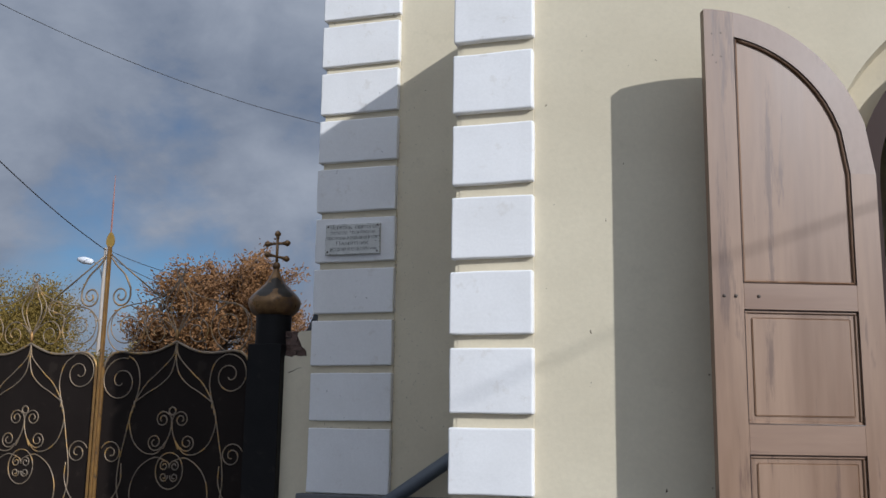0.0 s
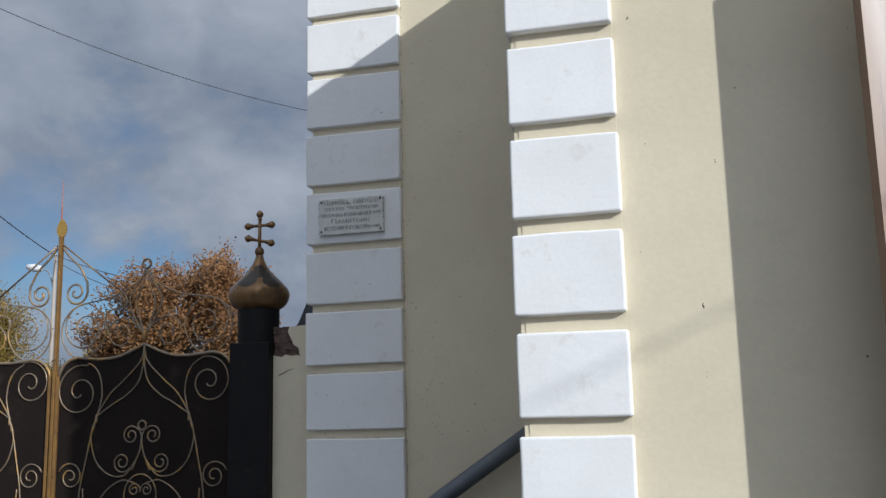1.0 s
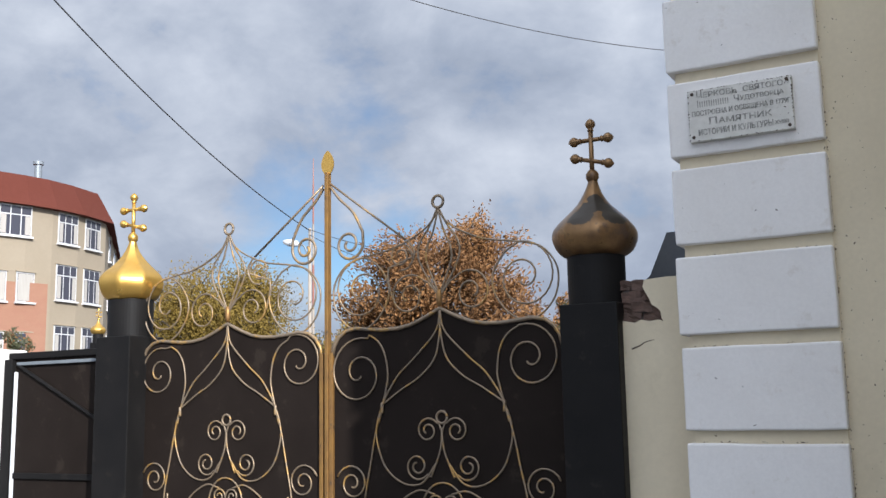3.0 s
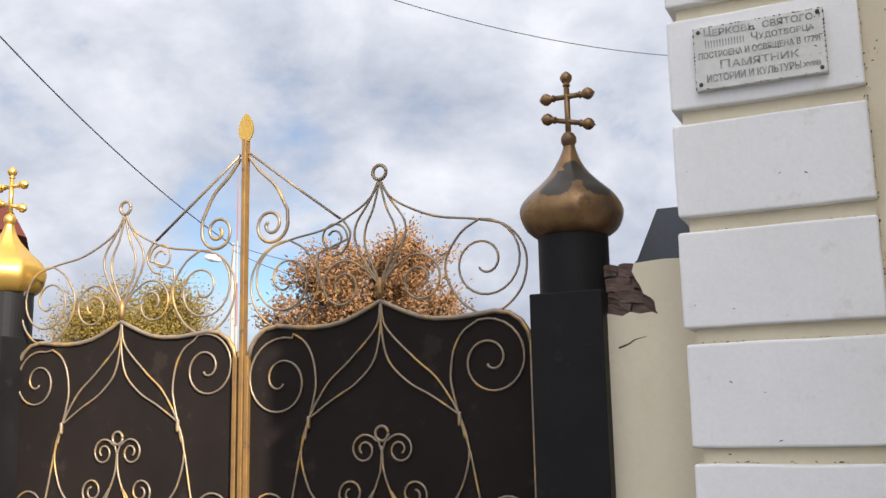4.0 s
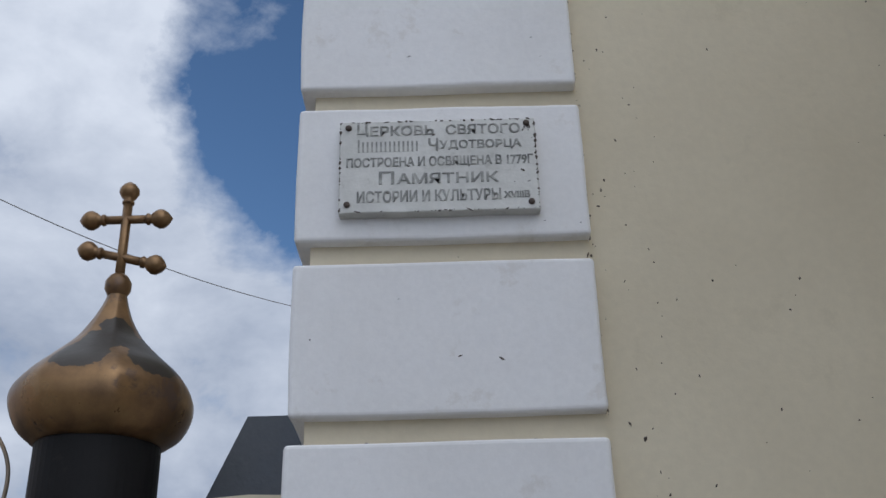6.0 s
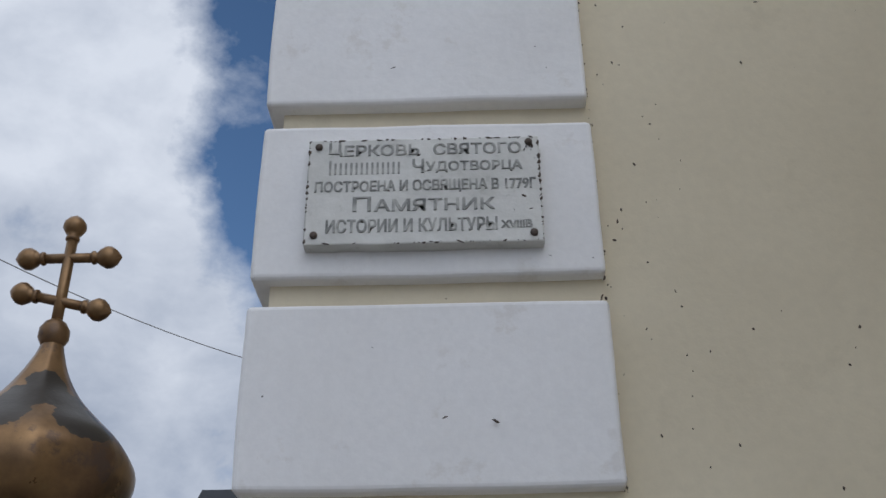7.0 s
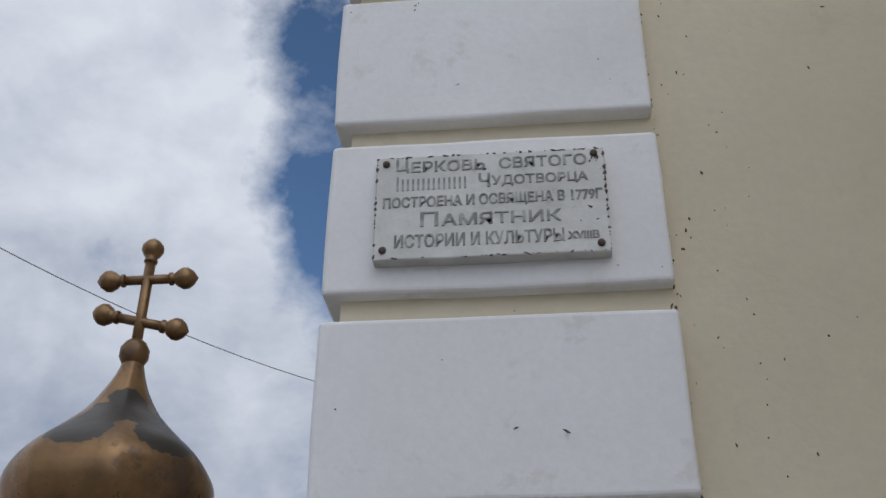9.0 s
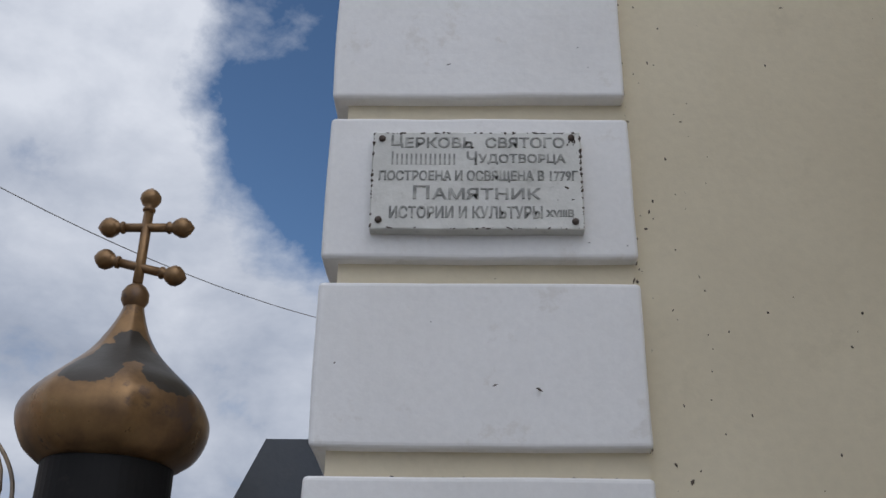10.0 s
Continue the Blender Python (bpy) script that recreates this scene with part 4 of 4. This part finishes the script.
def tree(at, label, leaf, height, spread, depth, count, size, seed, low=0.25, second=None, twigs=26, fuzz=0.035):
    """Trunk, limbs and a ragged crown of single leaves in clumps."""
    rnd = random.Random(seed)
    ob = thing("tree", label, "tree", at)
    bm = tube(spline([(0, 0, 0), (0.06, 0.03, height * 0.25), (-0.04, 0.02, height * 0.5), (0.03, 0, height * 0.8)], 5), height * 0.022, 9, taper=0.3)
    part("trunk", bm, BARK, ob, smooth=True)
    sprays, limbs = [], bmesh.new()
    for i in range(twigs):
        a, t = rnd.uniform(0, 2 * math.pi), rnd.uniform(0.2, 0.72)
        z = height * t
        rise = rnd.uniform(0.10, 0.30) * height
        top = min(1.0, (z + rise) / height)
        reach = spread * math.sqrt(max(0.02, 1 - max(0.0, (top - 0.45) / 0.57) ** 2)) * rnd.uniform(0.55, 1.0)
        end = Vector((math.cos(a) * reach, math.sin(a) * reach * depth / spread, height * top))
        mid = Vector((end.x * 0.5, end.y * 0.5, z + (end.z - z) * 0.35))
        pts = spline([(0, 0, z), mid, end], 4)
        tube(pts, height * 0.008, 5, limbs, 0.25)
        sprays.append((pts[4], end))
        for k in range(7):
            root = mid.lerp(end, 0.1 + 0.13 * k)
            out = Vector((end.x, end.y, 0)).normalized() * rnd.uniform(-0.1, 0.6)
            side = root + (out + Vector((rnd.uniform(-1, 1), rnd.uniform(-1, 1), rnd.uniform(0.05, 1.0)))) * spread * rnd.uniform(0.16, 0.30)
            tube([root, root.lerp(side, 0.5) + Vector((0, 0, 0.03 * spread)), side], height * 0.0028, 4, limbs, 0.35)
            sprays.append((root, side))
    tagged(part("branchwork", limbs, BARK, ob), kind="stuff")
    for name, mat, share, seed2 in (("crown", leaf, 0.82, 1), ("inner_leaves", second or leaf, 0.18, 2)):
        r2 = random.Random(seed * 10 + seed2)
        verts, faces = [], []
        for i in range(int(count * share)):
            root, side = r2.choice(sprays)
            p = root.lerp(side, r2.random() ** 0.7) + Vector([max(-1.8, min(1.8, r2.gauss(0, 1))) for k in range(3)]) * spread * fuzz
            if p.z < height * low:
                continue
            u = Vector((r2.gauss(0, 1), r2.gauss(0, 1), r2.gauss(0, 1))).normalized()
            v = ((side - root).normalized() + Vector((r2.gauss(0, 0.7), r2.gauss(0, 0.7), r2.gauss(0, 0.7)))).normalized()
            w = u.cross(v).normalized()
            u = v.cross(w)
            s = size * r2.uniform(0.6, 1.25)
            n = len(verts)
            verts += [p - v * s, p + w * s * 0.42 + u * s * 0.12, p + v * s, p - w * s * 0.42 + u * s * 0.12]
            faces += [(n, n + 1, n + 2), (n, n + 2, n + 3)]
        me = bpy.data.meshes.new(name)
        me.from_pydata(verts, [], faces)
        me.materials.append(mat)
        leaves = new(name, me)
        leaves.parent = ob
        tagged(leaves, kind="stuff")
    return ob


tree((-14.75, 25.9, 0), "autumn tree with sparse russet leaves behind the gate", LEAF_RUST, 6.95, 3.0, 2.6, 50000, 0.06, 3, 0.2, LEAF_RUST, 60, 0.05)
tree((-11.91, 26.79, 0), "autumn tree with russet and dark green leaves", LEAF_RUST, 4.5, 1.4, 1.5, 9000, 0.06, 8, 0.2, LEAF_GREEN, 22)
tree((-25.4, 29.51, 0), "yellow-green willow-like tree behind the gate", LEAF_GOLD, 6.55, 3.1, 2.6, 76000, 0.055, 5, 0.15, LEAF_GOLD, 60, 0.10)
tree((-22.1, 31.08, 0), "low yellow-green tree behind the gate", LEAF_GOLD, 4.7, 1.8, 1.8, 11000, 0.062, 6, 0.15, LEAF_GREEN, 30, 0.06)
tree((-30.1, 24.98, 0), "dark olive bush in front of the apartment house", LEAF_GREEN, 5.0, 0.62, 0.6, 5000, 0.06, 7, 0.1, LEAF_RUST, 22, 0.12)
tree((-30.95, 24.1, 0), "dark olive bush in front of the apartment house", LEAF_GREEN, 5.3, 0.95, 0.9, 8000, 0.06, 9, 0.1, LEAF_RUST, 26, 0.12)


def street_lamp():
    ob = thing("street_lamp", "pale concrete street lamp pole with a white lamp head", "street lamp", (-28.26, 38.45, 0))
    part("pole", tube([(0, 0, 0), (0, 0, 9.7)], 0.11, 12, taper=0.6), POLE, ob, smooth=True)
    part("arm", tube(spline([(0, 0, 8.1), (-0.3, 0, 8.9), (-0.75, -0.1, 9.1)], 5), 0.04, 8), ZINC, ob, smooth=True)
    bm = lathe([(0.05, -0.4), (0.14, -0.3), (0.17, 0.1), (0.10, 0.4), (0.03, 0.45)], 14)
    part("lamp_head", bm, LAMPWHITE, ob, smooth=True).matrix_local = pose(-0.95, -0.1, 9.12, 0, -78, 0)
    return ob


street_lamp()


def mast():
    ob = thing("radio_mast", "thin red and white lattice radio mast far off", "mast", (-44.64, 61.11, 0))
    for k in range(6):
        mat = MASTRED if k % 2 else POLE
        part("section", tube([(0, 0, k * 3.0), (0, 0, k * 3.0 + 3.0)], 0.12 - 0.012 * k, 8), mat if k > 0 else POLE, ob)
    part("tip", tube([(0, 0, 18.0), (0, 0, 19.9)], 0.05, 6, taper=0.4), MASTRED, ob)
    return ob


mast()


def cable(label, a, b, sag, r):
    a, b = Vector(a), Vector(b)
    pts = [a.lerp(b, i / 40) - Vector((0, 0, sag * 4 * (i / 40) * (1 - i / 40))) for i in range(41)]
    return solid("cable", tube(pts, r, 6), RUBBER, label, "cable", "thing", True, "overhead cables")


def church_cable():
    """Slack cable: a parabola in the upright plane through its anchor on the church flank."""
    pts = []
    for i in range(41):
        u = 0.1 - 18.0 * i / 40
        pts.append(Vector((-3.2 + 0.559 * u, 20.0 + 0.829 * u, 7.514 + 0.2877 * u + 0.023 * u * u)))
    return solid("cable", tube(pts, 0.006, 6), RUBBER, "thin dark overhead cable running to the church", "cable", "thing", True, "overhead cables")


church_cable()
cable("dark overhead cable sagging to the lamp pole", (-23.2, 16.55, 14.75), (-28.26, 38.45, 9.6), 0.75, 0.022)
cable("thin dark overhead cable running from the lamp pole into a tree", (-28.26, 38.45, 9.65), (-16.55, 28.7, 6.2), 0.15, 0.014)
cable("thin dark overhead cable running from the lamp pole into a tree", (-28.26, 38.45, 9.4), (-16.55, 28.7, 5.7), 0.25, 0.014)
cable("dark overhead cable fixed to the porch wall", (3.85, 4.859, 4.07), (7.3, -5.14, 7.1), 0.0, 0.006)


# ---- dirt lodged along the plaster joints ----
def dirt(label, spots, seed):
    rnd = random.Random(seed)
    bm = bmesh.new()
    for x, y, z, across in spots(rnd):
        k = rnd.uniform(0.45, 1.25) ** 1.3
        w, h = (k * rnd.uniform(0.003, 0.008), k * rnd.uniform(0.0014, 0.003)) if across else (k * rnd.uniform(0.0014, 0.0035), k * rnd.uniform(0.002, 0.006))
        turn, n = rnd.uniform(-0.6, 0.6), rnd.randint(5, 8)
        base = []
        for k in range(n):
            a = 2 * math.pi * k / n
            u, v = w * math.cos(a) * rnd.uniform(0.5, 1.2), h * math.sin(a) * rnd.uniform(0.5, 1.2)
            base.append(bm.verts.new((x + u * math.cos(turn) - v * math.sin(turn), y, z + u * math.sin(turn) + v * math.cos(turn))))
        tip = bm.verts.new((x, y - 0.0015, z))
        for k in range(n):
            bm.faces.new((base[k], base[(k + 1) % n], tip))
    return solid("joint_dirt", bm, RUST, label, "dirt", "stuff")


def along_pilaster(rnd):
    for i in range(170):
        yield -2.6285 + abs(rnd.gauss(0, 0.004)), FAR_Y - 0.001, rnd.uniform(1.2, 4.6), False
    for i in range(90):
        yield -2.62 + abs(rnd.gauss(0, 0.12)), FAR_Y - 0.001, rnd.uniform(1.3, 4.4), False
    for i in range(60):
        yield rnd.uniform(-2.6, -1.75), FAR_Y - 0.001, 1.6 + 2.6 * rnd.random() ** 1.5, rnd.random() < 0.3
    for z in far_joints[1:9]:
        for i in range(20):
            yield rnd.uniform(-3.25, -2.64), 7.343, z - 0.0545 + rnd.uniform(0, 0.006), True
        for i in range(4):
            yield rnd.uniform(-3.29, -2.64), 7.3015, z + rnd.uniform(0.02, 0.33), True


dirt("dark crumbs of dirt along the pilaster joints", along_pilaster, 4)


def round_plaque(rnd):
    for i in range(60):
        yield PLAQUE.x + rnd.uniform(-0.226, 0.226), 7.2815, PLAQUE.z + rnd.choice((0.118, -0.118, 0.118)) + rnd.uniform(-0.001, 0.001), True
    for i in range(60):
        yield PLAQUE.x + rnd.choice((-0.2265, 0.2265)), 7.2815, PLAQUE.z + rnd.uniform(-0.116, 0.116), False
    for i in range(16):
        yield PLAQUE.x + 0.208 + rnd.gauss(0, 0.006), 7.2815, PLAQUE.z + 0.098 + rnd.gauss(0, 0.008), False
    for i in range(7):
        yield PLAQUE.x + rnd.uniform(-0.22, 0.22), 7.2815, PLAQUE.z + rnd.uniform(-0.11, 0.11), True


dirt("dark grime round the edges of the plaque", round_plaque, 9)
